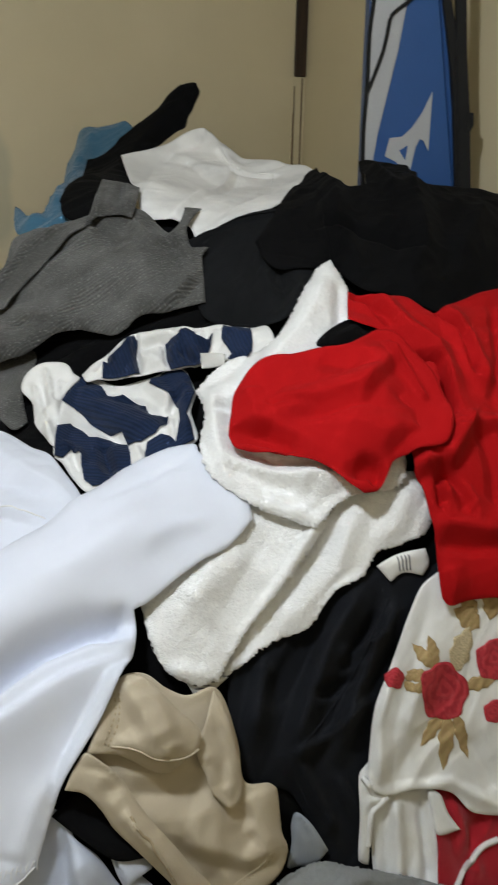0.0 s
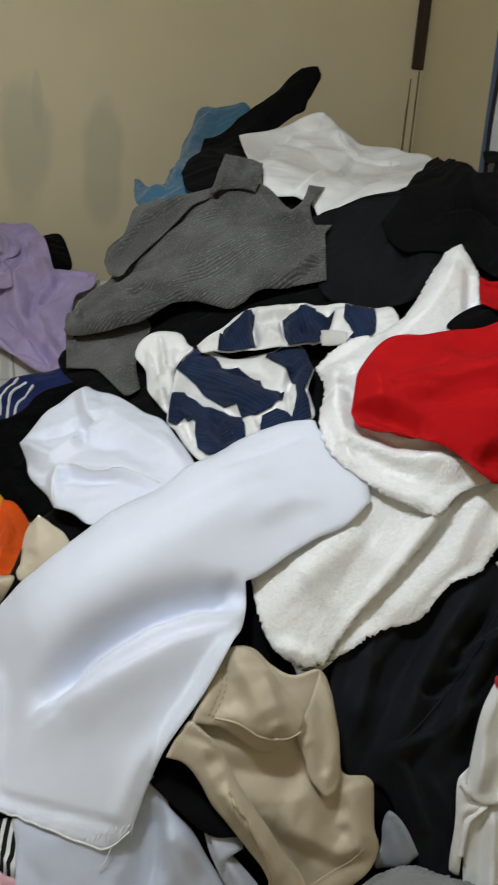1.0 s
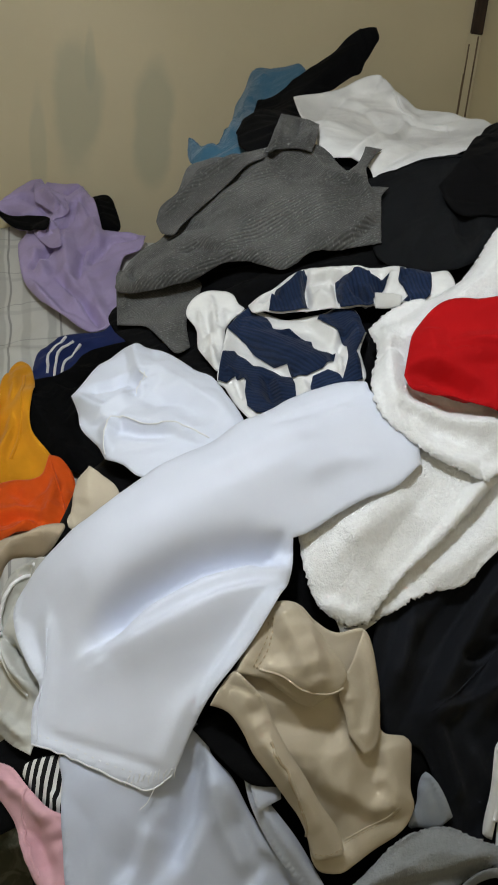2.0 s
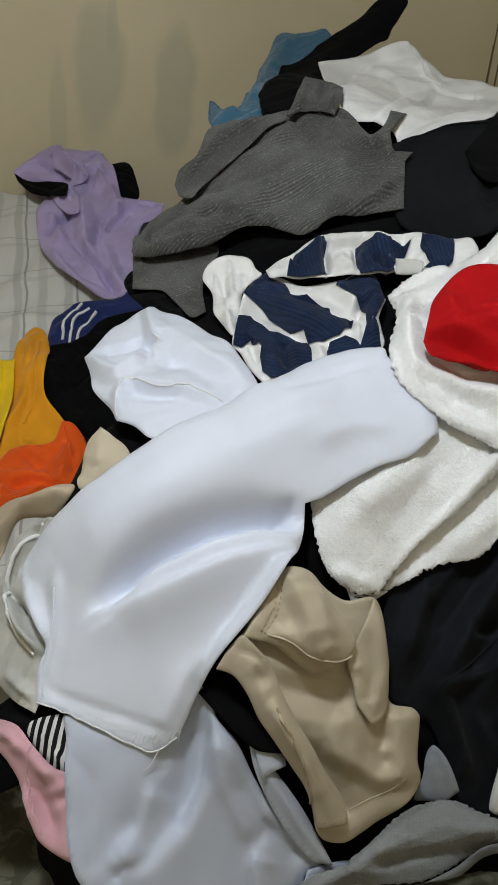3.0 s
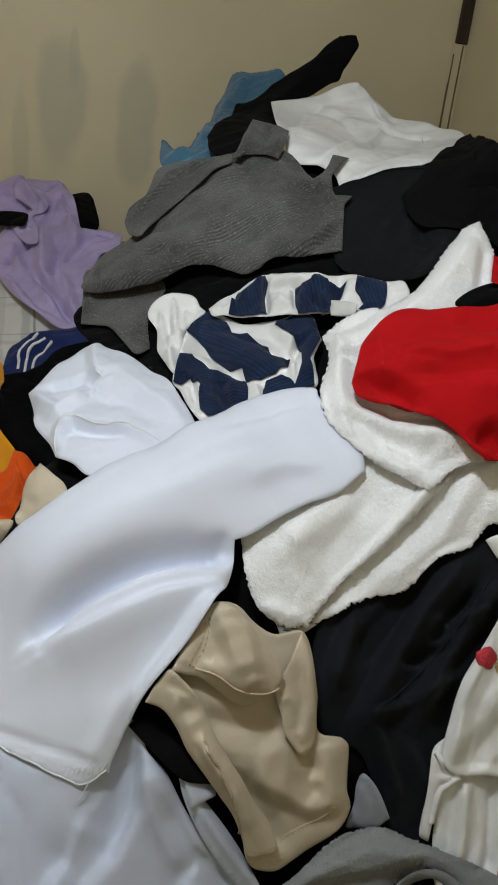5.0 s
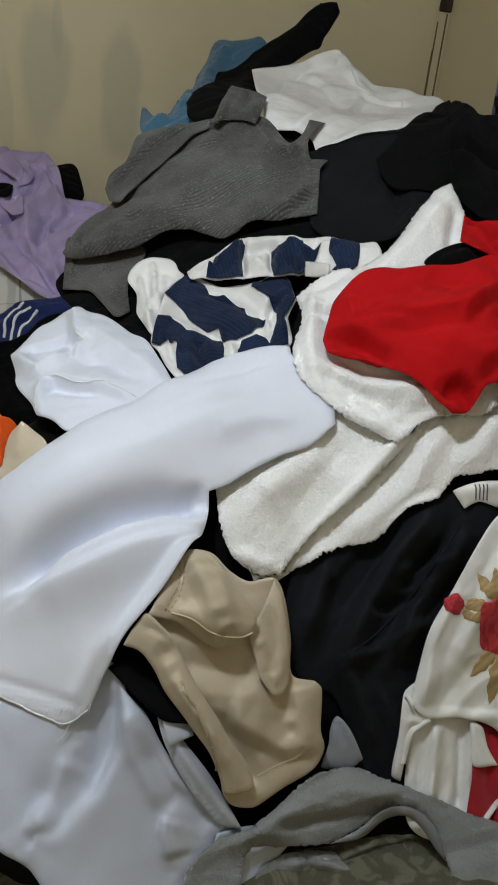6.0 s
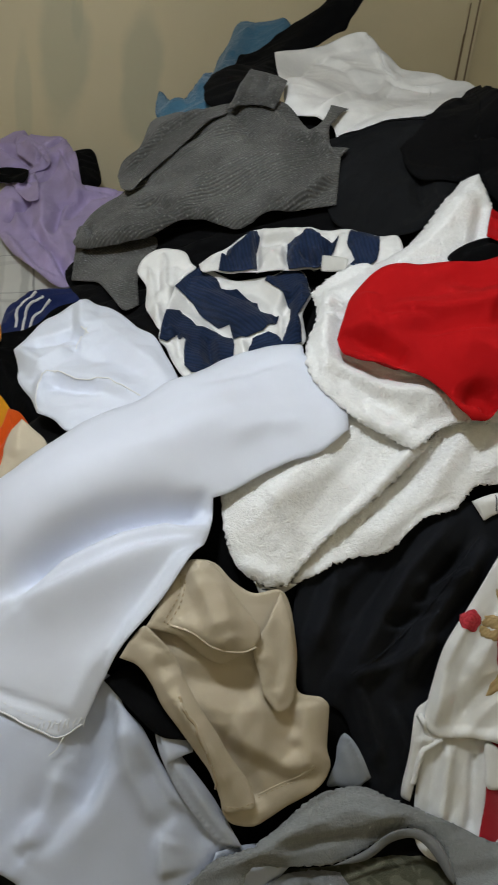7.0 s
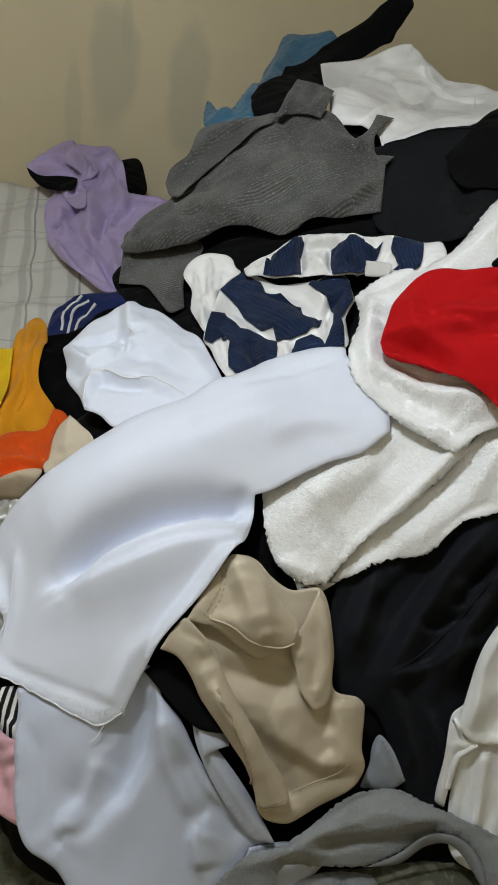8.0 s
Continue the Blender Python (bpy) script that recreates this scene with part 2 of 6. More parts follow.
def as_object(name, verts, faces, mat, parent=None, uvs=None, smooth=True):
    verts = np.asarray(verts, float)
    base = np.array([verts[:, 0].mean(), verts[:, 1].mean(), verts[:, 2].min()])
    me = bpy.data.meshes.new(name)
    me.from_pydata((verts - base).tolist(), [], faces)
    me.update()
    if uvs is not None:
        layer = me.uv_layers.new(name="UVMap")
        idx = np.empty(len(me.loops), int)
        me.loops.foreach_get("vertex_index", idx)
        layer.data.foreach_set("uv", np.asarray(uvs, float)[idx].ravel())
    if smooth:
        me.polygons.foreach_set("use_smooth", [True] * len(me.polygons))
    me.materials.append(mat)
    ob = new(name, me)
    if parent is not None:
        ob.parent = parent
        ob.location = Vector(base) - Vector(WORLD[parent.name])
    else:
        ob.location = base
    WORLD[ob.name] = tuple(base)
    return ob


def from_bm(name, bm, mat, parent=None, at=(0, 0, 0), smooth=False):
    me = bpy.data.meshes.new(name)
    bmesh.ops.recalc_face_normals(bm, faces=bm.faces)
    bm.to_mesh(me)
    bm.free()
    if smooth:
        me.polygons.foreach_set("use_smooth", [True] * len(me.polygons))
    me.materials.append(mat)
    ob = new(name, me)
    ob.parent = parent
    ob.location = at
    return ob


LATTICE = np.random.RandomState(7).rand(64, 64)


def value_noise(x, y):
    xi, yi = np.floor(x).astype(int), np.floor(y).astype(int)
    fx, fy = x - xi, y - yi
    fx, fy = fx ** 3 * (fx * (6 * fx - 15) + 10), fy ** 3 * (fy * (6 * fy - 15) + 10)
    g = lambda i, j: LATTICE[(xi + i) % 64, (yi + j) % 64]
    return (g(0, 0) * (1 - fx) + g(1, 0) * fx) * (1 - fy) + (g(0, 1) * (1 - fx) + g(1, 1) * fx) * fy


def wrinkles(u, w, amp, size, angle, stretch, seed):
    """Long soft creases along one direction, with smaller ones across them."""
    c, s = math.cos(radians(angle)), math.sin(radians(angle))
    a, b = (u * c + w * s) / (size * stretch) + seed * 3.7, (-u * s + w * c) / size + seed * 1.3
    a2, b2 = a + 0.7 * value_noise(a * 1.3, b * 0.8), b + 0.9 * value_noise(b * 0.9 + 9, a * 1.7)
    ridge = 1 - np.abs(2 * value_noise(a2, b2) - 1)
    # long crease lines that fan out and die away
    phase = b + 1.2 * value_noise(a * 0.9, b * 0.45) + 0.35 * value_noise(a * 2.0, b * 1.1)
    tri = np.abs(2 * (phase % 1.0) - 1)
    mask = np.clip((value_noise(a * 0.8 + 11, b * 0.6 + 4) - 0.3) / 0.35, 0, 1)
    pleat = mask * (0.5 - np.sqrt(tri ** 2 + 0.015))
    soft = value_noise(a * 2.1 + 5, b * 2.3 + 2)
    small = 1 - np.abs(2 * value_noise(a2 * 2.7 + 3, b2 * 2.2 + 8) - 1)
    fine = 1 - np.abs(2 * value_noise(a2 * 5.1 + 1, b2 * 4.0 + 6) - 1)
    return amp * (1.5 * pleat + 0.55 * (ridge ** 1.6 - 0.45) + 0.35 * (soft - 0.5) + 0.4 * (small ** 3 - 0.3) + 0.22 * (fine ** 3 - 0.3))


class Sheet:
    def __init__(self, origin, rise, height, floor=-1.0):
        self.floor = floor
        self.o = np.array(origin, float)
        self.a = np.array([0, math.cos(radians(rise)), math.sin(radians(rise))])
        self.n = np.array([0, -self.a[2], self.a[1]])
        self.height = height

    def place(self, u, w, h):
        u, w = np.asarray(u, float), np.asarray(w, float)
        d = self.height(u, w) + h
        return self.o + u[..., None] * np.array([1.0, 0, 0]) + w[..., None] * self.a + d[..., None] * self.n


# swell of the heap: soft bumps on a lattice of 0.3 m
BUMPS = np.array([-0.009, -0.11, -0.043, -0.019, -0.098, -0.037, -0.082, -0.081, 0.049, -0.098, 0.092, 0.066, -0.068, 0.109, -0.05, -0.103, 0.017, 0.152, 0.098, -0.061, -0.02, 0.139, -0.047, -0.001, -0.199, 0, -0.028, 0.09, -0.001, 0.029, -0.155, -0.029, -0.093, -0.079, 0.053, 0.121, -0.013, 0.159, -0.008, -0.053, -0.055, -0.102, 0.005, 0.008, -0.046, 0.023, -0.032, -0.039, -0.086, -0.109, 0.003, 0.049, 0.012, -0.003, -0.019, -0.011]).reshape(7, 8)


def heap_height(u, w):
    total = 0 * u
    for i in range(7):
        for j in range(8):
            total = total + BUMPS[i, j] * np.exp(-((u + 0.9 - 0.3 * i) ** 2 + (w + 0.5 - 0.3 * j) ** 2) / (2 * 0.27 ** 2))
    return total


PILE = Sheet((0.0, 1.0215, 0.7224), 38.0, heap_height)
SLOPE = Sheet((-0.8, 1.6, 0.70), 28.0, lambda u, w: 0 * u, 0.010)


def curve_round(outline, step=0.006):
    """A smooth closed line through the outline's points; a third number marks a sharp corner."""
    n, out = len(outline), []
    pts = [np.array(p[:2]) for p in outline]
    sharp = [len(p) > 2 for p in outline]
    for i in range(n):
        p0, p1, p2, p3 = pts[i - 1], pts[i], pts[(i + 1) % n], pts[(i + 2) % n]
        k = max(2, int(np.linalg.norm(p2 - p1) / step))
        t1 = (p2 - p1) if sharp[i] else (p2 - p0) * 0.5
        t2 = (p2 - p1) if sharp[(i + 1) % n] else (p3 - p1) * 0.5
        lim = np.linalg.norm(p2 - p1)
        t1, t2 = t1 * min(1, lim / (np.linalg.norm(t1) + 1e-9)), t2 * min(1, lim / (np.linalg.norm(t2) + 1e-9))
        for j in range(k):
            s = j / k
            out.append((2 * s ** 3 - 3 * s ** 2 + 1) * p1 + (s ** 3 - 2 * s ** 2 + s) * t1 + (-2 * s ** 3 + 3 * s ** 2) * p2 + (s ** 3 - s ** 2) * t2)
    return np.array(out), [p for p, s in zip(pts, sharp) if s]


def nearest(line, p):
    """The distance from points to a line of many pieces (closed) and the nearest points on it."""
    a, b = line, np.roll(line, -1, 0)
    d = b - a
    best, where = np.full(len(p), 1e9), np.zeros_like(p)
    for k in range(len(a)):
        s = np.clip(((p - a[k]) @ d[k]) / (d[k] @ d[k] + 1e-12), 0, 1)
        q = a[k] + s[:, None] * d[k]
        r = ((p - q) ** 2).sum(1)
        m = r < best
        best[m], where[m] = r[m], q[m]
    return np.sqrt(best), where


def inside(line, p):
    a, b = line, np.roll(line, -1, 0)
    odd = np.zeros(len(p), bool)
    for k in range(len(a)):
        if a[k, 1] == b[k, 1]:
            continue
        m = (a[k, 1] > p[:, 1]) != (b[k, 1] > p[:, 1])
        odd ^= m & (p[:, 0] < (b[k, 0] - a[k, 0]) * (p[:, 1] - a[k, 1]) / (b[k, 1] - a[k, 1]) + a[k, 0])
    return odd


def fold_height(u, w, folds, soft=False):
    p, total = np.c_[u, w], np.zeros(len(u))
    for pts, width, height in folds:
        pts = np.array(pts)
        best, along, side = np.full(len(p), 1e9), np.zeros(len(p)), np.zeros(len(p))
        spans = np.linalg.norm(np.diff(pts, axis=0), axis=1)
        done = 0.0
        for a, b, span in zip(pts[:-1], pts[1:], spans):
            s = np.clip(((p - a) @ (b - a)) / ((b - a) @ (b - a)), 0, 1)
            d = np.sqrt(((p - a - s[:, None] * (b - a)) ** 2).sum(1))
            m = d < best
            best[m], along[m] = d[m], (done + s[m] * span) / spans.sum()
            side[m] = np.sign((b - a)[0] * (p[m] - a)[:, 1] - (b - a)[1] * (p[m] - a)[:, 0])
            done += span
        # folds run out softly at both ends
        height = height * np.clip(0.4 + np.minimum(along, 1 - along) / 0.22, 0, 1)
        # a pair of widths: one flank long, the other steep
        x = best / (np.where(side > 0, width[0], width[1]) if isinstance(width, tuple) else width)
        if soft:
            total += height * np.exp(-x * x)
        else:
            # two flat flanks that meet in a crease
            t = 1 - np.sqrt(x * x + 0.012) / 1.9
            total += height * 1.08 * 0.5 * (t + np.sqrt(t * t + 0.003))
    return total


THINGS = {}
WAITING = {}


class Covered:
    # how high the clothes already laid reach over a sheet, on cells of 8 mm
    def __init__(self):
        self.top = np.full((330, 400), -1.0)
        self.soft = self.top

    def cell(self, u, w):
        return np.clip(((u + 1.3) / 0.008).astype(int), 2, 327), np.clip(((w + 1.1) / 0.008).astype(int), 2, 397)

    def add(self, u, w, h):
        i, j = self.cell(u, w)
        np.maximum.at(self.top, (i, j), h)

    def settle(self):
        # spread the heights a little, then soften them, as cloth bridges small steps
        t = self.top
        for axis in (0, 1, 0, 1):
            t = np.maximum(t, np.maximum(np.roll(t, 1, axis), np.roll(t, -1, axis)))
        known = t > -0.9
        num, den = np.where(known, t, 0.0), known.astype(float)
        for axis in (0, 1) * 4:
            num = num + np.roll(num, 1, axis) + np.roll(num, -1, axis)
            den = den + np.roll(den, 1, axis) + np.roll(den, -1, axis)
        out = np.where(den > 0, num / np.maximum(den, 1e-9), -1.0)
        for _ in range(9):
            # beyond a hem the next layer slopes down instead of stepping
            side = np.max([np.roll(out, k, axis) for k in (1, -1) for axis in (0, 1)], 0) - 0.008
            out = np.where((out < -0.5) & (side > -0.5), side, out)
        self.soft = out

    def under(self, u, w):
        x, y = np.clip((u + 1.3) / 0.008 - 0.5, 2, 326), np.clip((w + 1.1) / 0.008 - 0.5, 2, 396)
        i, j = x.astype(int), y.astype(int)
        x, y = x - i, y - j
        g = self.soft
        return (g[i, j] * (1 - x) + g[i + 1, j] * x) * (1 - y) + (g[i, j + 1] * (1 - x) + g[i + 1, j + 1] * x) * y


COVER = {}
HEIGHTS = {}


def laid(name, outline, cell):
    """Square cells that fill an outline, their rim drawn onto it: (u, w), faces, rim edges, distance to the rim."""
    line, corners = curve_round(outline)
    lo, hi = line.min(0) - cell, line.max(0) + cell
    nu, nw = int((hi[0] - lo[0]) / cell) + 2, int((hi[1] - lo[1]) / cell) + 2
    gu, gw = lo[0] + cell * np.arange(nu), lo[1] + cell * np.arange(nw)
    cu, cw = np.meshgrid(gu[:-1] + cell / 2, gw[:-1] + cell / 2, indexing="ij")
    keep = inside(line, np.c_[cu.ravel(), cw.ravel()]).reshape(cu.shape)
    ids, pts, faces = {}, [], []

    def vid(i, j):
        if (i, j) not in ids:
            ids[i, j] = len(pts)
            pts.append((gu[i], gw[j]))
        return ids[i, j]
    edges = {}
    for i, j in zip(*np.nonzero(keep)):
        f = (vid(i, j), vid(i + 1, j), vid(i + 1, j + 1), vid(i, j + 1))
        faces.append(f)
        for a, b in zip(f, f[1:] + f[:1]):
            if (b, a) in edges:
                del edges[b, a]
            else:
                edges[a, b] = True
    pts = np.array(pts)
    rim = sorted({v for e in edges for v in e})
    _, on = nearest(line, pts[rim])
    pts[rim] = on
    for c in corners:
        k = rim[int(np.argmin(((pts[rim] - c) ** 2).sum(1)))]
        if np.linalg.norm(pts[k] - c) < 2.5 * cell:
            pts[k] = c
    dist, _ = nearest(line, pts)
    dist[rim] = 0
    return pts, faces, list(edges), dist


def nap(towel, sheet, height, line, lo_hi, length, mat):
    """The loops of terry cloth: short tufts that lean every way."""
    rng = np.random.RandomState(11)
    lo, hi = lo_hi
    count = int((hi[0] - lo[0]) * (hi[1] - lo[1]) / 0.0021 ** 2)
    q = lo + rng.rand(count, 2) * (hi - lo)
    q = q[inside(line, q)]
    # dense along the hem, thin where the loops are pressed flat
    edge = nearest(line, q)[0]
    q = q[(edge < 0.006) | (rng.rand(len(q)) < 0.22)]
    n = len(q)
    tall = length * (0.5 + rng.rand(n)) * (0.6 + 0.8 * value_noise(q[:, 0] / 0.012, q[:, 1] / 0.012))
    lean = rng.randn(n, 2) * 0.6 * length
    turn = rng.rand(n) * math.pi
    half = 0.0008 * np.c_[np.cos(turn), np.sin(turn)]
    h = height(q[:, 0], q[:, 1])
    verts = np.empty((3 * n, 3))
    for k, (off, up) in enumerate(((half, -0.0006), (-half, -0.0006), (lean, tall))):
        verts[k::3] = sheet.place(q[:, 0] + off[:, 0], q[:, 1] + off[:, 1], h + up)
    faces = [(3 * i, 3 * i + 1, 3 * i + 2) for i in range(n)]
    tagged(as_object("pile", verts, faces, mat, towel, np.repeat(q, 3, 0), smooth=False), kind="stuff")


def cloth(name, sheet, lift, outline, folds=(), mat=None, wr=(0.004, 0.06, 0, 2), turn=0.0, cell=0.0052, rim=0.0022, back=0.012, parent=None, printed=False, soft=False, sink=0.2, taper=None, motif=None, shift=0.0, fuzz=0.0, pile=0.0, label="", category="", kind=""):
    pts, faces, edges, dist = laid(name, outline, cell)
    line, _ = curve_round(outline)
    seed = (sum(map(ord, name)) % 97) / 7.0

    def height(u, w, dist=None):
        if dist is None:
            dist, _ = nearest(line, np.c_[u, w])
        if printed:
            return HEIGHTS[parent](u, w) + (0.0012 if printed is True else printed)
        roll = np.sqrt(np.clip(1 - (1 - np.clip(dist / rim, 0, 1)) ** 2, 0, 1))
        fade = np.clip(dist / 0.016, 0, 1)
        flutter = 0.010 * (value_noise(u / 0.04 + seed, w / 0.04) - 0.5) * np.exp(-dist / 0.02)
        body = lift + 0.8 * rim * roll + flutter + (0.5 + 0.5 * fade) * (1.85 * fold_height(u, w, folds, soft) + wrinkles(u, w, *wr, seed))
        below = np.maximum(covered.under(u, w) + 0.003, sheet.floor)
        if taper:
            a, b, fall = np.array(taper[0]), np.array(taper[1]), taper[2]
            k = np.clip(((u - a[0]) * (b - a)[0] + (w - a[1]) * (b - a)[1]) / ((b - a) @ (b - a)), 0, 1)
            body = body - fall * k * k * (3 - 2 * k)
        # hems sink towards what lies beneath them
        drop = np.clip(body - np.maximum(below, lift - 0.03), 0, 0.02) * sink * np.exp(-(dist / 0.012) ** 2)
        return np.maximum(body - drop, below + 0.6 * rim * roll)

    covered = COVER.setdefault(sheet, Covered())
    u, w = pts[:, 0], pts[:, 1]
    h = height(u, w, dist)
    if fuzz:
        # loops of the pile stand out unevenly, also along the hem
        h = h + fuzz * np.random.RandomState(3).rand(len(h)) ** 2
        rough = np.random.RandomState(4).randn(len(h), 2) * 0.6 * fuzz * (dist < 0.001)[:, None]
        u, w = u + rough[:, 0], w + rough[:, 1]
    low = h - 0.0008 if printed else h - 0.0016 - (back - 0.0016) * np.clip(dist / 0.03, 0, 1)
    front, rear = sheet.place(u, w, h), sheet.place(u, w, low)
    n = len(pts)
    all_faces = list(faces) + [tuple(n + v for v in reversed(f)) for f in faces] + [(b, a, n + a, n + b) for a, b in edges]
    c, s = math.cos(radians(turn)), math.sin(radians(turn))
    uv = np.c_[u * c + w * s + shift, -u * s + w * c]
    if motif:
        uv = np.c_[u - motif[0], w - motif[1]] / motif[2]
    ob = as_object(name, np.r_[front, rear], all_faces, mat, THINGS.get(parent), np.r_[uv, uv])
    THINGS[name], HEIGHTS[name] = ob, height
    if parent and parent not in THINGS:
        WAITING.setdefault(parent, []).append(ob)
    for child in WAITING.pop(name, []):
        child.parent = ob
        child.location = child.location - Vector(WORLD[ob.name])
    if pile:
        nap(ob, sheet, height, line, lo_hi=(pts.min(0), pts.max(0)), length=pile, mat=bpy.data.materials[mat.name + "_tufts"])
    frozen_cover = Covered()
    frozen_cover.top = covered.top.copy()
    COVER[sheet] = frozen_cover
    if not printed:
        frozen_cover.add(u, w, h)
    frozen_cover.settle()
    tagged(ob, label, category, "heaped clothes" if category else "", kind)
    return ob


def tube(points, radius, sides=6, taper=1.0):
    """Vertices and faces of a thin round cord along points."""
    p = np.asarray(points, float)
    verts, faces = [], []
    for k in range(len(p)):
        d = p[min(k + 1, len(p) - 1)] - p[max(k - 1, 0)]
        d = d / (np.linalg.norm(d) + 1e-9)
        a = np.cross(d, [0.31, 0.2, 0.93])
        a /= np.linalg.norm(a) + 1e-9
        b = np.cross(d, a)
        r = radius * (1 + (taper - 1) * k / (len(p) - 1))
        for i in range(sides):
            t = 2 * math.pi * i / sides
            verts.append(p[k] + r * (math.cos(t) * a + math.sin(t) * b))
    for k in range(len(p) - 1):
        for i in range(sides):
            j = (i + 1) % sides
            faces.append((k * sides + i, k * sides + j, (k + 1) * sides + j, (k + 1) * sides + i))
    faces += [tuple(range(sides))[::-1], tuple((len(p) - 1) * sides + i for i in range(sides))]
    return verts, faces


def smooth_line(pts, step):
    out = []
    pts = [np.array(p) for p in pts]
    for k in range(len(pts) - 1):
        p0, p1, p2, p3 = pts[max(k - 1, 0)], pts[k], pts[k + 1], pts[min(k + 2, len(pts) - 1)]
        m = max(2, int(np.linalg.norm(p2 - p1) / step))
        for j in range(m + (k == len(pts) - 2)):
            s = j / m
            out.append(0.5 * (2 * p1 + (p2 - p0) * s + (2 * p0 - 5 * p1 + 4 * p2 - p3) * s ** 2 + (3 * p1 - p0 - 3 * p2 + p3) * s ** 3))
    return np.array(out)


def seam(name, parent, sheet, pts, mat, radius=0.0011, raised=0.0004, dashes=0.0, label="", wobble=0.0):
    """A cord, hem edge or row of stitches on a garment's surface."""
    line = smooth_line(pts, 0.0035)
    if wobble:
        line = line + wobble * (np.c_[value_noise(line[:, 0] * 90, line[:, 1] * 90), value_noise(line[:, 1] * 90, line[:, 0] * 90 + 7)] - 0.5)
    q = sheet.place(line[:, 0], line[:, 1], HEIGHTS[parent](line[:, 0], line[:, 1]) + raised)
    verts, faces = [], []
    k = 0
    span = int(dashes / 0.0035) if dashes else len(q)
    while k < len(q) - 1:
        v, f = tube(q[k:k + max(span, 2)], radius, 5)
        faces += [tuple(len(verts) + i for i in g) for g in f]
        verts += v
        k += span + (1 if dashes else 0)
    ob = as_object(name, verts, faces, mat, THINGS[parent], np.zeros((len(verts), 2)))
    return tagged(ob, label)


# ---- the room ----
AX, BX = Vector((-math.cos(radians(25)), -math.sin(radians(25)), 0)), Vector((math.sin(radians(25)), -math.cos(radians(25)), 0))
CORNER = Vector((0.215, 3.3, 0))
LONG, DEEP, HIGH = 3.7, 4.3, 2.6
TURN_ROOM = math.degrees(math.atan2(AX.y, AX.x))


def room_box(name, a0, a1, b0, b1, z0, z1, mat, bevel=0.0, cuts=0):
    """A box in the room's own directions: a along the back wall from the corner, b away from it."""
    bm = bmesh.new()
    bmesh.ops.create_cube(bm, size=1)
    for v in bm.verts:
        v.co = Vector(((v.co.x) * (a1 - a0), (v.co.y) * (b1 - b0), (v.co.z + 0.5) * (z1 - z0)))
    if bevel:
        bmesh.ops.bevel(bm, geom=bm.edges[:], offset=bevel, segments=3, affect="EDGES")
    ob = from_bm(name, bm, mat)
    c = CORNER + AX * (a0 + a1) / 2 + BX * (b0 + b1) / 2
    ob.matrix_basis = Matrix.Translation((c.x, c.y, z0)) @ Matrix.Rotation(radians(TURN_ROOM), 4, "Z")
    return ob


tagged(room_box("wall_back", -0.12, LONG + 0.12, -0.12, 0, 0, HIGH, M["stained_wall"]), "ochre beige painted wall with damp marks", "wall", kind="structure")
tagged(room_box("wall_side", -0.12, 0, 0, DEEP, 0, HIGH, M["wall"]), "ochre beige painted wall beside the corner", "wall", kind="structure")
tagged(room_box("wall_far", LONG, LONG + 0.12, 0, DEEP, 0, HIGH, M["wall"]), "plain ochre beige painted wall", "wall", kind="structure")
tagged(room_box("wall_front", -0.12, LONG + 0.12, DEEP, DEEP + 0.12, 0, HIGH, M["wall"]), "plain ochre beige painted wall", "wall", kind="structure")
tagged(room_box("floor", -0.12, LONG + 0.12, -0.12, DEEP + 0.12, -0.1, 0, M["floor_wood"]), "unseen brown wooden floor, greyed to cut warm bounce light", "floor", kind="structure")
tagged(room_box("ceiling", -0.12, LONG + 0.12, -0.12, DEEP + 0.12, HIGH, HIGH + 0.1, M["ceiling_paint"]), "unseen painted ceiling, toned down to cut fill light", "ceiling", kind="structure")

# corner batten: dark wood above, bare and split below
batten = room_box("corner_batten", 0.0, 0.05, 0.0, 0.012, 1.835, HIGH, M["dark_wood"], 0.003)
tagged(batten, "dark brown wooden corner batten, broken off low down", "batten", kind="structure")
strip = room_box("corner_strip", 0.0, 0.058, 0.0, 0.006, 0.3, 1.835, M["wall"], 0.002)
tagged(strip, "bare split wood strip under the broken batten", "batten", kind="structure")

# ceiling lamp
bm = bmesh.new()
bmesh.ops.create_cone(bm, cap_ends=True, segments=48, radius1=0.20, radius2=0.22, depth=0.06)
lamp = from_bm("ceiling_lamp", bm, M["lamp_rim"], None, (LAMP[0], LAMP[1], HIGH - 0.03))
tagged(lamp, "round white ceiling lamp, switched on", "lamp")
bm = bmesh.new()
bmesh.ops.create_uvsphere(bm, u_segments=32, v_segments=12, radius=0.18)
for v in bm.verts:
    v.co.z *= 0.12
from_bm("shade", bm, M["glow"], lamp, (0, 0, -0.03), True)

# bed under everything
bed = room_box("bed", 0.02, 2.75, 0.02, 2.42, 0.0, 0.26, M["dark_wood"], 0.01)
tagged(bed, "low bed carrying the heap of clothes", "bed")


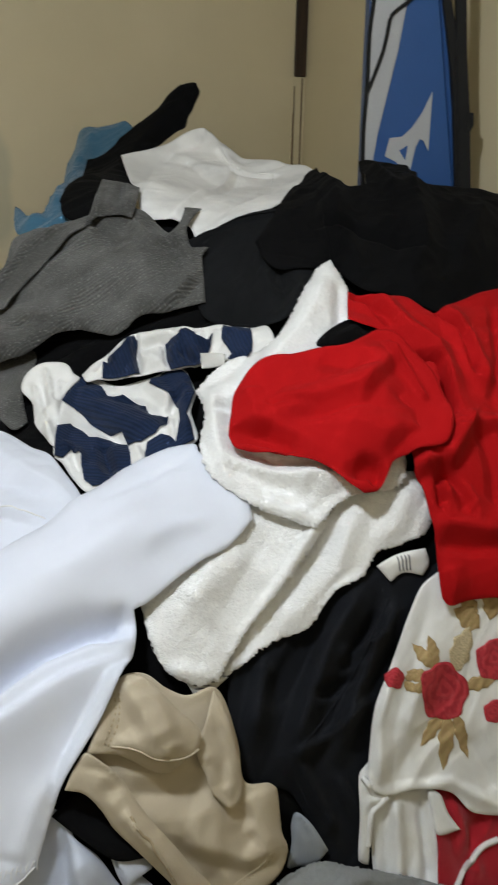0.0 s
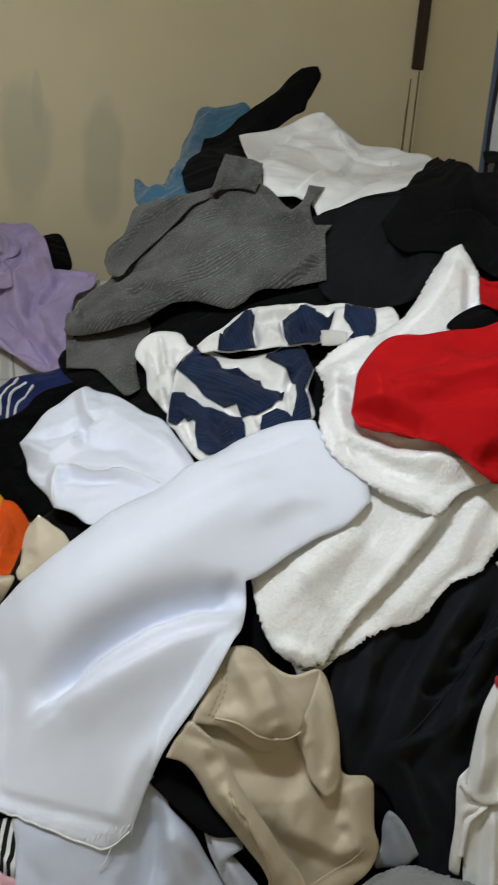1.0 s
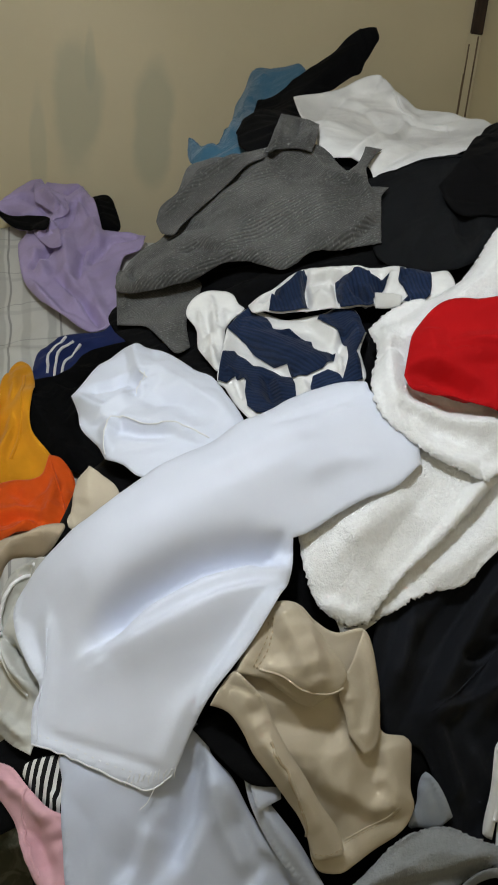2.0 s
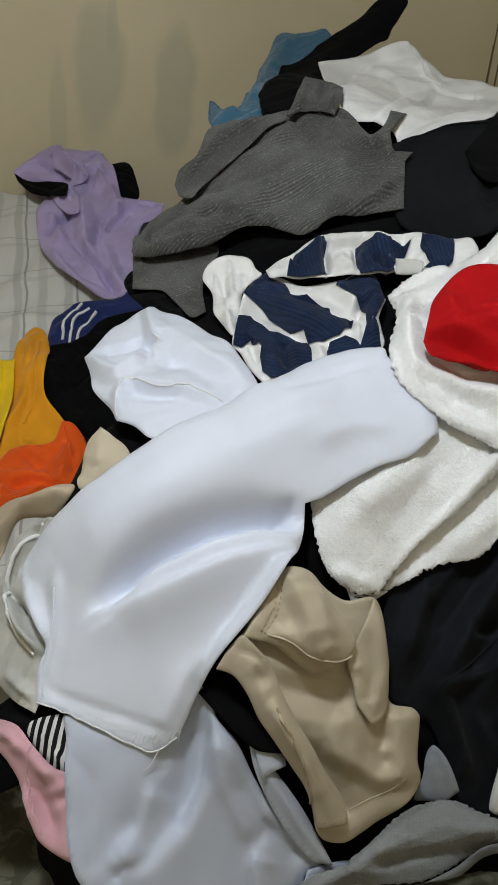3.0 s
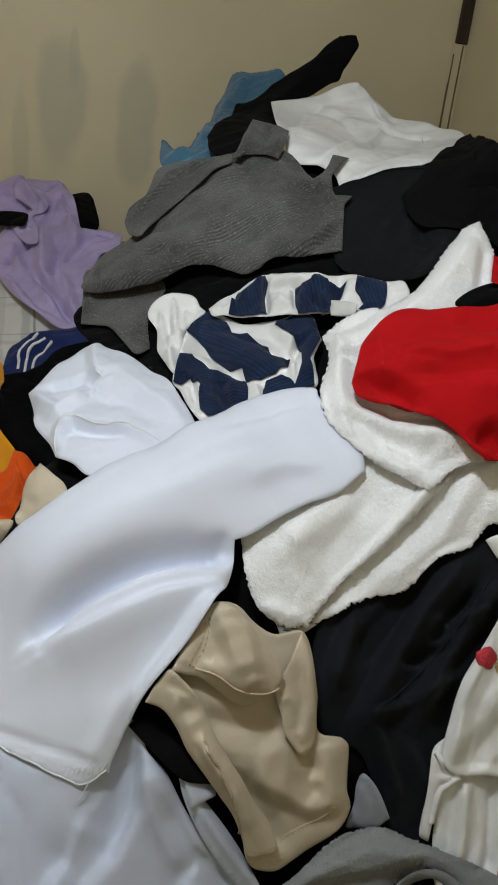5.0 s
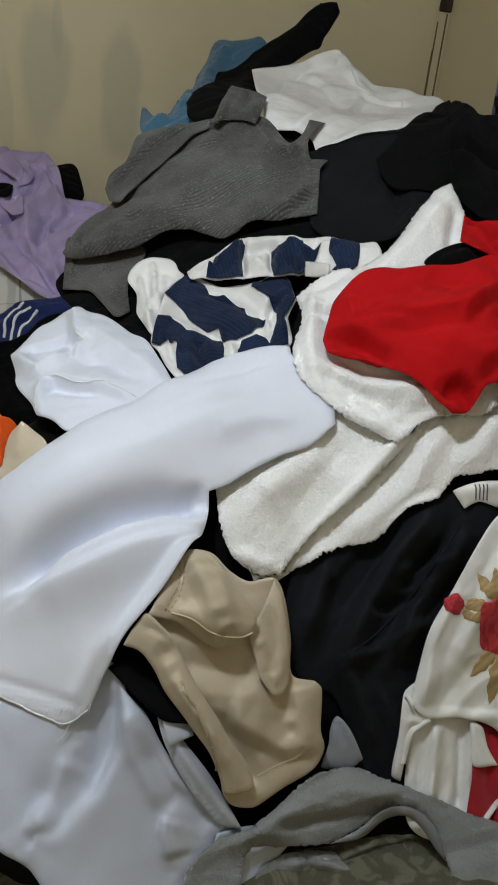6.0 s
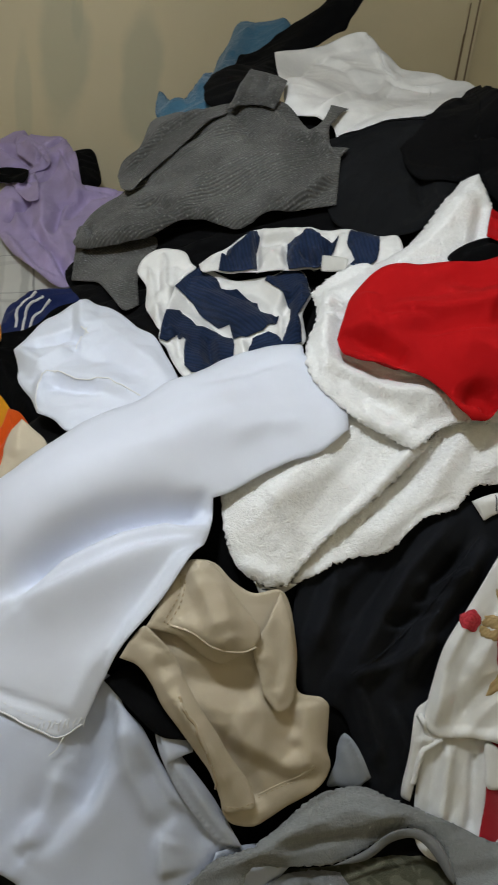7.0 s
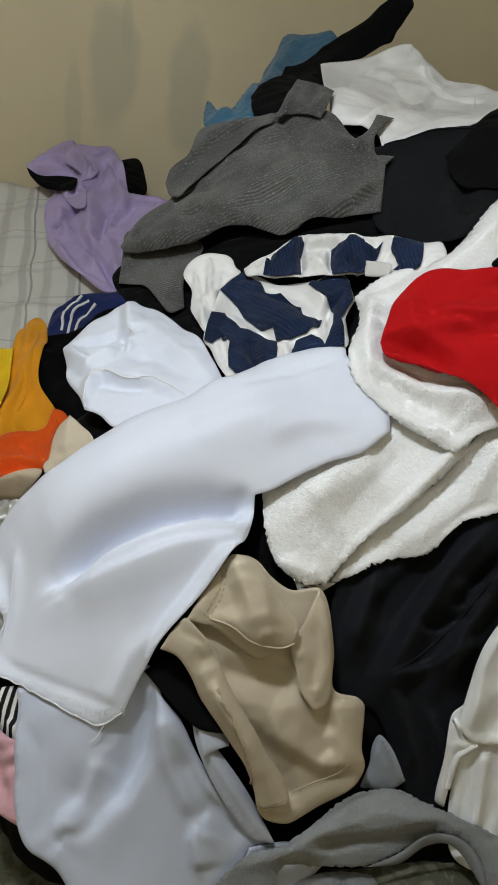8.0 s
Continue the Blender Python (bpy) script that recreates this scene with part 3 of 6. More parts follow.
def grid_sheet(name, u0, u1, w0, w1, cell, place, mat, thick=0.03, turn=0.0):
    nu, nw = int((u1 - u0) / cell) + 1, int((w1 - w0) / cell) + 1
    u, w = (g.ravel() for g in np.meshgrid(np.linspace(u0, u1, nu), np.linspace(w0, w1, nw), indexing="ij"))
    top = place(u, w, 0.0)
    low = place(u, w, -thick)
    n = len(u)
    faces, rim = [], {}
    for i in range(nu - 1):
        for j in range(nw - 1):
            f = (i * nw + j, (i + 1) * nw + j, (i + 1) * nw + j + 1, i * nw + j + 1)
            faces.append(f)
            for a, b in zip(f, f[1:] + f[:1]):
                if (b, a) in rim:
                    del rim[b, a]
                else:
                    rim[a, b] = 1
    faces += [tuple(n + v for v in reversed(f)) for f in faces] + [(b, a, n + a, n + b) for a, b in rim]
    c, s = math.cos(radians(turn)), math.sin(radians(turn))
    uv = np.c_[u * c + w * s, -u * s + w * c]
    return as_object(name, np.r_[top, low], faces, mat, None, np.r_[uv, uv])


def blanket_place(u, w, h):
    p = CORNER + Vector((0, 0, 0))
    x = p.x + AX.x * u + BX.x * w
    y = p.y + AX.y * u + BX.y * w
    z = 0.29 + h + wrinkles(u, w, 0.012, 0.12, 30, 3, 2)
    return np.c_[x, y, z]


tagged(grid_sheet("blanket", 0.03, 2.78, 0.03, 2.45, 0.02, blanket_place, M["camo"]), "dark olive patterned blanket spread on the bed", "blanket")


def plaid_place(u, w, h):
    # plaid sheet on a thick slope, tilted to fit the camera's view
    sag = -0.05 * np.clip((-w - 0.35) / 0.5, 0, 1) ** 2 - 0.25 * np.clip((w - 0.80) / 0.2, 0, 1) ** 2
    crease = 0.014 * np.exp(-((w - 0.27 - 0.25 * (u + 0.4) ** 2) / 0.018) ** 2)
    return SLOPE.place(u, w, -0.004 + h + sag + crease + wrinkles(u, w, 0.010, 0.16, 75, 3, 4))


tagged(grid_sheet("plaid_sheet", -1.0, 0.52, -0.75, 0.93, 0.014, plaid_place, M["plaid"], 0.10, 21.6), "cream plaid bed sheet on a slope set to fit the camera's view", "bed sheet")

# body of the heap; its black stands for shade in gaps and the towel hollow
core_line = [(-0.494, 0.745), (-0.388, 0.836), (-0.275, 0.932), (-0.198, 1.427), (-0.061, 1.459), (0.189, 1.412), (0.246, 0.993), (0.397, 0.999), (0.598, 1.043), (0.715, 0.946), (0.593, 0.384), (0.593, -0.047), (0.525, -0.559), (-0.010, -0.576), (-0.375, -0.407), (-0.490, -0.315), (-0.549, -0.140), (-0.525, 0.092), (-0.448, 0.238), (-0.412, 0.378), (-0.409, 0.537), (-0.495, 0.667)]
pts, faces, edges, dist = laid("core", core_line, 0.016)
u, w = pts[:, 0], pts[:, 1]
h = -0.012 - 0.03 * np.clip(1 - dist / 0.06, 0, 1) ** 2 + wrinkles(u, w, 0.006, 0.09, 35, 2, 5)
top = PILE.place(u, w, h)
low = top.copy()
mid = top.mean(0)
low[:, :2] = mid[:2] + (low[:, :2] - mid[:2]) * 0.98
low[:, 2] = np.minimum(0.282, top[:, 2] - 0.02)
n = len(pts)
COVER[PILE] = Covered()
COVER[PILE].add(u, w, h)
COVER[PILE].top = np.maximum(COVER[PILE].top, np.maximum(np.roll(COVER[PILE].top, 1, 0), np.roll(COVER[PILE].top, 1, 1)))
COVER[PILE].settle()
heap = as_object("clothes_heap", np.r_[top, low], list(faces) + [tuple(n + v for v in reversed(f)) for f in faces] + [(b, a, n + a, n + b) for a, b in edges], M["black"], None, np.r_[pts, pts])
tagged(heap, "mass of clothes buried inside the heap, black to give shade in gaps", "clothes", kind="stuff")

# ---- the clothes, from the back of the heap to its front ----
cloth("blue_towel", PILE, 0.0,
      [(-0.553, 1.093, 1), (-0.522, 1.048), (-0.496, 1.009), (-0.459, 1.004), (-0.473, 1.130), (-0.527, 1.490), (-0.514, 1.583), (-0.502, 1.645), (-0.453, 1.646), (-0.359, 1.647), (-0.318, 1.545), (-0.345, 0.980), (-0.406, 0.926), (-0.506, 0.943)],
      folds=[([(-0.487, 0.964), (-0.446, 1.057), (-0.494, 1.485), (-0.487, 1.613)], 0.016, 0.012), ([(-0.450, 0.991), (-0.494, 1.405)], 0.01, -0.012), ([(-0.457, 1.621), (-0.478, 1.478)], 0.014, 0.01)],
      mat=M['teal'],fuzz=.0011,pile=.0016,cell=.0042,wr=(0.005, 0.05, 40, 3), label="teal blue terry towel hanging at the back of the heap", category="towel")
cloth("black_legging", PILE, 0.018,
      [(-0.147, 1.717), (-0.159, 1.744, 1), (-0.186, 1.745), (-0.224, 1.723), (-0.267, 1.673), (-0.325, 1.624), (-0.368, 1.582), (-0.408, 1.517), (-0.458, 1.474), (-0.418, 1.063), (-0.420, 1.014), (-0.416, 1.007), (-0.395, 0.945), (-0.340, 0.920), (-0.282, 0.938), (-0.294, 1.394), (-0.270, 1.509), (-0.223, 1.579), (-0.188, 1.600), (-0.178, 1.635), (-0.163, 1.672)],
      folds=[([(-0.182, 1.703), (-0.259, 1.603), (-0.339, 1.487), (-0.392, 1.087)], 0.03, 0.012), ([(-0.197, 1.627), (-0.282, 1.533)], 0.01, -0.008)],
      mat=M['black'],wr=(0.0040, 0.05, 30, 3), label="black knitted legging leg reaching up past the heap", category="leggings")
cloth("black_tshirt", PILE, 0.0072,
      [(-0.609, 0.567), (-0.531, 0.669), (-0.386, 0.662), (-0.226, 0.691), (-0.054, 0.710), (-0.018, 0.623), (-0.168, 0.582), (-0.290, 0.467), (-0.321, 0.331), (-0.419, 0.394), (-0.512, 0.448)],
      folds=[([(-0.504, 0.470), (-0.393, 0.555), (-0.299, 0.617)], 0.0153, 0.012), ([(-0.434, 0.414), (-0.341, 0.557)], 0.0107, -0.010)],
      mat=M['black'],wr=(0.0102, 0.06, 20, 3), label="black T-shirt pressed between other clothes", category="T-shirt")
cloth("white_sweatshirt", PILE, 0.018,
      [(-0.353, 1.449, 1), (-0.285, 1.489), (-0.195, 1.570), (-0.131, 1.598), (-0.081, 1.564), (-0.021, 1.511), (0.069, 1.497), (0.179, 1.435), (0.203, 1.333), (0.132, 1.075), (0.010, 0.943), (-0.051, 0.901), (-0.104, 0.856, 1), (-0.131, 0.917), (-0.174, 0.930), (-0.224, 0.943), (-0.254, 1.060)],
      folds=[([(-0.234, 1.049), (-0.171, 1.435), (-0.031, 1.427)], 0.0411, 0.012), ([(-0.047, 1.408), (-0.133, 0.993), (-0.164, 0.923)], 0.0093, 0.010), ([(-0.032, 1.418), (0.076, 1.407)], 0.0068, -0.008), ([(-0.089, 1.543), (-0.023, 1.428)], 0.0126, 0.006), ([(-0.111, 0.873), (-0.040, 1.003), (0.080, 1.334)], 0.0153, -0.008), ([(-0.253, 1.490), (-0.154, 1.420)], 0.0156, -0.006)],
      mat=M['white_knit'],cell=.0045,wr=(0.0043, 0.09, 20, 2.5), label="white cotton sweatshirt bunched on top of the heap", category="sweatshirt")
cloth("charcoal_tshirt", PILE, 0.021,
      [(-0.133, 0.851, 1), (-0.065, 0.889), (0.005, 0.940), (0.078, 0.970), (0.167, 1.043), (0.173, 0.849), (0.141, 0.739), (0.093, 0.625), (0.050, 0.595), (-0.067, 0.629), (-0.110, 0.725)],
      folds=[([(-0.104, 0.851), (-0.019, 0.907), (0.101, 0.948)], 0.0063, 0.006), ([(0.122, 0.687), (0.065, 0.593), (0.048, 0.569)], 0.0158, 0.012), ([(0.041, 0.821), (0.072, 0.684)], 0.0115, -0.008)],
      mat=M['charcoal'],wr=(0.0051, 0.08, 60, 2), label="smooth charcoal T-shirt stretched over the heap", category="T-shirt")
cloth("black_jacket", PILE, 0.03,
      [(0.015, 0.819, 1), (0.038, 0.867), (0.065, 0.951), (0.149, 1.352), (0.185, 1.412, 1), (0.202, 1.065), (0.257, 1.045), (0.295, 1.400, 1), (0.334, 1.402), (0.398, 1.288), (0.394, 1.067), (0.489, 1.088), (0.594, 1.104), (0.719, 1.081), (0.708, 0.890), (0.642, 0.678), (0.513, 0.667), (0.366, 0.638), (0.279, 0.659), (0.215, 0.673), (0.176, 0.720), (0.137, 0.728), (0.050, 0.742)],
      folds=[([(0.183, 1.371), (0.179, 0.831), (0.216, 0.721)], 0.0199, 0.014), ([(0.349, 1.069), (0.353, 0.796), (0.299, 0.685)], 0.0251, 0.016), ([(0.512, 0.985), (0.427, 0.793)], 0.0226, 0.014), ([(0.050, 0.799), (0.177, 0.763)], 0.0144, -0.012), ([(0.294, 1.255), (0.308, 0.976)], 0.0133, 0.012), ([(0.142, 0.858), (0.228, 0.834), (0.356, 0.789)], 0.0123, -0.014)],
      mat=M['black'],wr=(0.0102, 0.08, 50, 2), label="black hooded jacket crumpled on the heap", category="jacket")
cloth("cuff", PILE, 0.0012,
      [(-0.630, 0.700), (-0.564, 0.655), (-0.430, 0.635), (-0.419, 0.556), (-0.421, 0.501), (-0.399, 0.437, 1), (-0.421, 0.418), (-0.464, 0.459), (-0.514, 0.502), (-0.573, 0.520, 1)],
      folds=[([(-0.592, 0.627), (-0.546, 0.527)], 0.0077, 0.010), ([(-0.508, 0.594), (-0.412, 0.436)], 0.0083, 0.012), ([(-0.527, 0.580), (-0.452, 0.526)], 0.0065, -0.010)],
      mat=M['grey_rib'],parent='grey_ribbed_shirt',wr=(0.0068, 0.04, 70, 2))
cloth("grey_ribbed_shirt", PILE, 0.033,
      [(-0.607, 0.623), (-0.605, 0.645), (-0.595, 0.681), (-0.577, 0.715), (-0.536, 0.731), (-0.521, 0.750), (-0.498, 0.774), (-0.460, 0.796), (-0.429, 0.816), (-0.412, 0.846), (-0.394, 0.873), (-0.372, 0.905), (-0.336, 0.929), (-0.292, 0.939), (-0.257, 0.946), (-0.224, 0.938), (-0.195, 0.902, 1), (-0.163, 0.867, 1), (-0.141, 0.904), (-0.135, 0.948, 1), (-0.101, 0.957, 1), (-0.118, 0.905), (-0.127, 0.878), (-0.119, 0.826), (-0.112, 0.810, 1), (-0.079, 0.811, 1), (-0.091, 0.788, 1), (-0.080, 0.672, 1), (-0.123, 0.667), (-0.182, 0.658), (-0.217, 0.653), (-0.229, 0.642), (-0.258, 0.632), (-0.304, 0.641), (-0.348, 0.647), (-0.377, 0.639), (-0.398, 0.624), (-0.427, 0.603), (-0.459, 0.596), (-0.504, 0.591), (-0.552, 0.591), (-0.591, 0.605)],
      folds=[([(-0.549, 0.630), (-0.422, 0.688), (-0.283, 0.751), (-0.151, 0.783)], 0.05, 0.0196), ([(-0.573, 0.605), (-0.504, 0.593), (-0.426, 0.604), (-0.360, 0.648), (-0.282, 0.641)], (0.03, 0.007), 0.0137), ([(-0.221, 0.649), (-0.185, 0.659), (-0.140, 0.683), (-0.102, 0.729)], (0.03, 0.007), 0.0157), ([(-0.463, 0.663), (-0.433, 0.676), (-0.394, 0.656)], (0.007, 0.01), -0.0098), ([(-0.582, 0.657), (-0.554, 0.613)], 0.005, -0.0137), ([(-0.360, 0.648), (-0.314, 0.691), (-0.253, 0.709)], 0.014, -0.0078), ([(-0.335, 0.924), (-0.303, 0.873), (-0.263, 0.825)], 0.012, -0.0078), ([(-0.159, 0.843), (-0.130, 0.808), (-0.113, 0.779)], 0.008, 0.0098), ([(-0.423, 0.789), (-0.361, 0.817), (-0.307, 0.891)], 0.016, 0.0078), ([(-0.242, 0.900), (-0.201, 0.832), (-0.157, 0.818)], 0.009, 0.0098), ([(-0.513, 0.715), (-0.479, 0.746), (-0.420, 0.726)], 0.01, -0.0078)],
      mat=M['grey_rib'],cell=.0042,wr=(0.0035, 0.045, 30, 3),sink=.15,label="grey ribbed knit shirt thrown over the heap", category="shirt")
cloth("collar", PILE, 0.044,
      [(-0.336, 0.890, 1), (-0.327, 0.950), (-0.329, 1.078, 1), (-0.300, 1.065), (-0.241, 1.039, 1), (-0.236, 0.965), (-0.239, 0.886, 1), (-0.266, 0.907), (-0.299, 0.905)],
      folds=[([(-0.317, 1.009), (-0.314, 0.895)], (0.0065, 0.01), 0.01), ([(-0.280, 1.045), (-0.278, 0.916)], 0.007, -0.012), ([(-0.243, 0.999), (-0.249, 0.909)], 0.006, 0.01)],
      mat=M['grey_rib'],parent='grey_ribbed_shirt',wr=(0.003, 0.03, 0, 2),sink=.15)
cloth("folded_back", PILE, 0.034,
      [(-0.550, 0.777, 1), (-0.549, 0.808), (-0.537, 0.822), (-0.517, 0.834), (-0.511, 0.858), (-0.505, 0.892), (-0.495, 0.903), (-0.449, 0.911), (-0.378, 0.904), (-0.336, 0.893, 1), (-0.333, 0.871), (-0.366, 0.857), (-0.392, 0.823), (-0.420, 0.793), (-0.450, 0.773), (-0.479, 0.743), (-0.491, 0.707), (-0.524, 0.732)],
      folds=[([(-0.537, 0.786), (-0.491, 0.825), (-0.471, 0.862), (-0.376, 0.894)], (0.01, 0.016), 0.009), ([(-0.515, 0.755), (-0.483, 0.805), (-0.446, 0.840), (-0.383, 0.873)], (0.01, 0.01), -0.008)],
      mat=M['grey_rib'],parent='grey_ribbed_shirt',cell=.0038,wr=(0.002, 0.04, 40, 2), label="folded back neck of the shirt")
cloth("white_sock", PILE, 0.027,
      [(-0.423, 0.511), (-0.421, 0.554), (-0.393, 0.579), (-0.362, 0.582), (-0.343, 0.572), (-0.331, 0.553), (-0.316, 0.538), (-0.331, 0.514), (-0.341, 0.486), (-0.335, 0.448), (-0.332, 0.409), (-0.327, 0.354), (-0.352, 0.383), (-0.380, 0.424), (-0.398, 0.482)],
      folds=[([(-0.409, 0.529), (-0.382, 0.484), (-0.332, 0.361)], 0.006, 0.014), ([(-0.391, 0.567), (-0.365, 0.526), (-0.335, 0.430)], (0.0065, 0.012), 0.014), ([(-0.398, 0.540), (-0.367, 0.463)], 0.004, -0.016), ([(-0.358, 0.565), (-0.339, 0.538)], 0.006, -0.012), ([(-0.391, 0.501), (-0.353, 0.411)], 0.004, -0.012), ([(-0.372, 0.553), (-0.349, 0.474)], 0.004, -0.012)],
      mat=M['white_knit'],cell=.0042,wr=(0.0045, 0.03, 60, 3), label="white cotton sock crumpled beside the striped shirt", category="sock")
cloth("striped_shirt", PILE, 0.02,
      [(-0.334, 0.465, 1), (-0.325, 0.508), (-0.308, 0.541, 1), (-0.290, 0.538), (-0.239, 0.512), (-0.199, 0.516), (-0.162, 0.522), (-0.139, 0.534), (-0.114, 0.521), (-0.102, 0.500), (-0.087, 0.458, 1), (-0.094, 0.408), (-0.087, 0.385), (-0.081, 0.347), (-0.127, 0.324), (-0.180, 0.266), (-0.245, 0.243), (-0.279, 0.276), (-0.308, 0.318), (-0.324, 0.333), (-0.325, 0.368), (-0.327, 0.395), (-0.332, 0.438)],
      folds=[([(-0.318, 0.502), (-0.257, 0.444), (-0.191, 0.387), (-0.144, 0.374)], (0.03, 0.016), 0.0105), ([(-0.327, 0.450), (-0.284, 0.429), (-0.201, 0.354)], (0.0065, 0.012), -0.009), ([(-0.109, 0.460), (-0.125, 0.450), (-0.136, 0.387)], 0.007, -0.012), ([(-0.253, 0.477), (-0.190, 0.453), (-0.147, 0.410)], (0.0065, 0.01), -0.009), ([(-0.178, 0.502), (-0.135, 0.448), (-0.125, 0.447)], 0.01, 0.009), ([(-0.112, 0.489), (-0.097, 0.427), (-0.097, 0.354)], 0.01, 0.009), ([(-0.317, 0.360), (-0.283, 0.337), (-0.269, 0.312)], 0.006, 0.009), ([(-0.295, 0.348), (-0.274, 0.295)], 0.005, -0.012), ([(-0.185, 0.346), (-0.168, 0.300)], 0.007, 0.0075), ([(-0.244, 0.352), (-0.218, 0.283)], 0.008, -0.012), ([(-0.135, 0.425), (-0.119, 0.351)], 0.004, 0.0075)],
      mat=M['white_knit'],wr=(0.004, 0.045, -35, 3),sink=.15, label="navy and white striped rib-knit shirt lying crumpled", category="shirt",cell=.0038)
cloth("navy_stripe", PILE, 0.0,
      [(-0.333, 0.462, 1), (-0.323, 0.505, 1), (-0.307, 0.536, 1), (-0.289, 0.518, 1), (-0.267, 0.502, 1), (-0.252, 0.476, 1), (-0.223, 0.477, 1), (-0.200, 0.460, 1), (-0.179, 0.447, 1), (-0.167, 0.418, 1), (-0.147, 0.409, 1), (-0.134, 0.411, 1), (-0.136, 0.392, 1), (-0.151, 0.363, 1), (-0.176, 0.351, 1), (-0.200, 0.353, 1), (-0.212, 0.378, 1), (-0.236, 0.385, 1), (-0.270, 0.412, 1), (-0.295, 0.440, 1), (-0.313, 0.454, 1)],
      folds=[],
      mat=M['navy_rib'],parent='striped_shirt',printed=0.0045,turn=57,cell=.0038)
cloth("navy_stripe", PILE, 0.0,
      [(-0.325, 0.390, 1), (-0.309, 0.409, 1), (-0.286, 0.392, 1), (-0.269, 0.373, 1), (-0.233, 0.368, 1), (-0.200, 0.353, 1), (-0.191, 0.326, 1), (-0.184, 0.288, 1), (-0.214, 0.261, 1), (-0.243, 0.254, 1), (-0.260, 0.271, 1), (-0.271, 0.305, 1), (-0.271, 0.321, 1), (-0.277, 0.327, 1), (-0.295, 0.343, 1), (-0.306, 0.325, 1), (-0.322, 0.331, 1)],
      folds=[],
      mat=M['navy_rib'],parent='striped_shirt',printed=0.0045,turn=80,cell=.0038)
cloth("navy_stripe", PILE, 0.0,
      [(-0.175, 0.488, 1), (-0.156, 0.515, 1), (-0.136, 0.526, 1), (-0.115, 0.514, 1), (-0.102, 0.498, 1), (-0.089, 0.455, 1), (-0.100, 0.397, 1), (-0.092, 0.381, 1), (-0.084, 0.346, 1), (-0.112, 0.332, 1), (-0.128, 0.327, 1), (-0.162, 0.300, 1), (-0.166, 0.324, 1), (-0.165, 0.348, 1), (-0.142, 0.361, 1), (-0.128, 0.358, 1), (-0.116, 0.345, 1), (-0.113, 0.371, 1), (-0.112, 0.390, 1), (-0.117, 0.423, 1), (-0.126, 0.445, 1), (-0.137, 0.456, 1), (-0.150, 0.465, 1)],
      folds=[],
      mat=M['navy_rib'],parent='striped_shirt',printed=0.0045,turn=120,cell=.0038)
cloth("folded_front", PILE, 0.042,
      [(-0.307, 0.530, 1), (-0.292, 0.551), (-0.271, 0.573), (-0.257, 0.588), (-0.240, 0.605), (-0.216, 0.614), (-0.190, 0.614), (-0.137, 0.615), (-0.113, 0.613), (-0.078, 0.603), (-0.046, 0.597), (0.009, 0.582), (0.039, 0.578), (0.049, 0.530), (0.014, 0.513), (-0.000, 0.504), (-0.021, 0.500), (-0.036, 0.511), (-0.061, 0.506), (-0.080, 0.507), (-0.138, 0.511), (-0.152, 0.509), (-0.190, 0.505), (-0.229, 0.508), (-0.269, 0.513), (-0.294, 0.509)],
      folds=[([(-0.296, 0.522), (-0.251, 0.548), (-0.214, 0.602)], (0.008, 0.016), 0.009), ([(-0.211, 0.607), (-0.209, 0.577), (-0.194, 0.515)], 0.005, -0.0135), ([(-0.201, 0.584), (-0.172, 0.592), (-0.138, 0.583)], (0.0065, 0.01), -0.0135), ([(-0.154, 0.587), (-0.141, 0.520)], 0.005, -0.0105), ([(-0.072, 0.587), (-0.072, 0.534)], (0.0065, 0.012), -0.0105), ([(-0.174, 0.605), (-0.116, 0.583), (0.004, 0.558)], 0.01, 0.0075), ([(-0.182, 0.553), (-0.154, 0.522)], 0.01, 0.0075), ([(-0.282, 0.524), (-0.268, 0.560), (-0.243, 0.534)], 0.006, -0.009), ([(-0.034, 0.558), (-0.018, 0.505)], 0.012, 0.006), ([(-0.120, 0.556), (-0.088, 0.515)], 0.006, -0.012)],
      mat=M['white_knit'],parent='striped_shirt',wr=(0.004, 0.04, 60, 2),sink=.15,cell=.0038)
cloth("navy_stripe", PILE, 0.0,
      [(-0.257, 0.571, 1), (-0.235, 0.574, 1), (-0.215, 0.608, 1), (-0.207, 0.598, 1), (-0.207, 0.588, 1), (-0.208, 0.569, 1), (-0.193, 0.511, 1), (-0.219, 0.505, 1), (-0.265, 0.512, 1), (-0.265, 0.527, 1), (-0.263, 0.565, 1)],
      folds=[],
      mat=M['navy_rib'],parent='folded_front',printed=0.0045,turn=24,cell=.0038)
cloth("navy_stripe", PILE, 0.0,
      [(-0.141, 0.587, 1), (-0.126, 0.581, 1), (-0.112, 0.604, 1), (-0.092, 0.573, 1), (-0.061, 0.569, 1), (-0.066, 0.550, 1), (-0.071, 0.542, 1), (-0.083, 0.524, 1), (-0.081, 0.506, 1), (-0.137, 0.510, 1), (-0.148, 0.550, 1), (-0.154, 0.588, 1)],
      folds=[],
      mat=M['navy_rib'],parent='folded_front',printed=0.0045,turn=24,cell=.0038)
cloth("navy_stripe", PILE, 0.0,
      [(-0.044, 0.590, 1), (0.007, 0.574, 1), (0.011, 0.537, 1), (0.010, 0.517, 1), (-0.000, 0.502, 1), (-0.020, 0.501, 1), (-0.033, 0.510, 1), (-0.026, 0.515, 1), (-0.039, 0.537, 1), (-0.045, 0.554, 1)],
      folds=[],
      mat=M['navy_rib'],parent='folded_front',printed=0.0045,turn=24,cell=.0038)
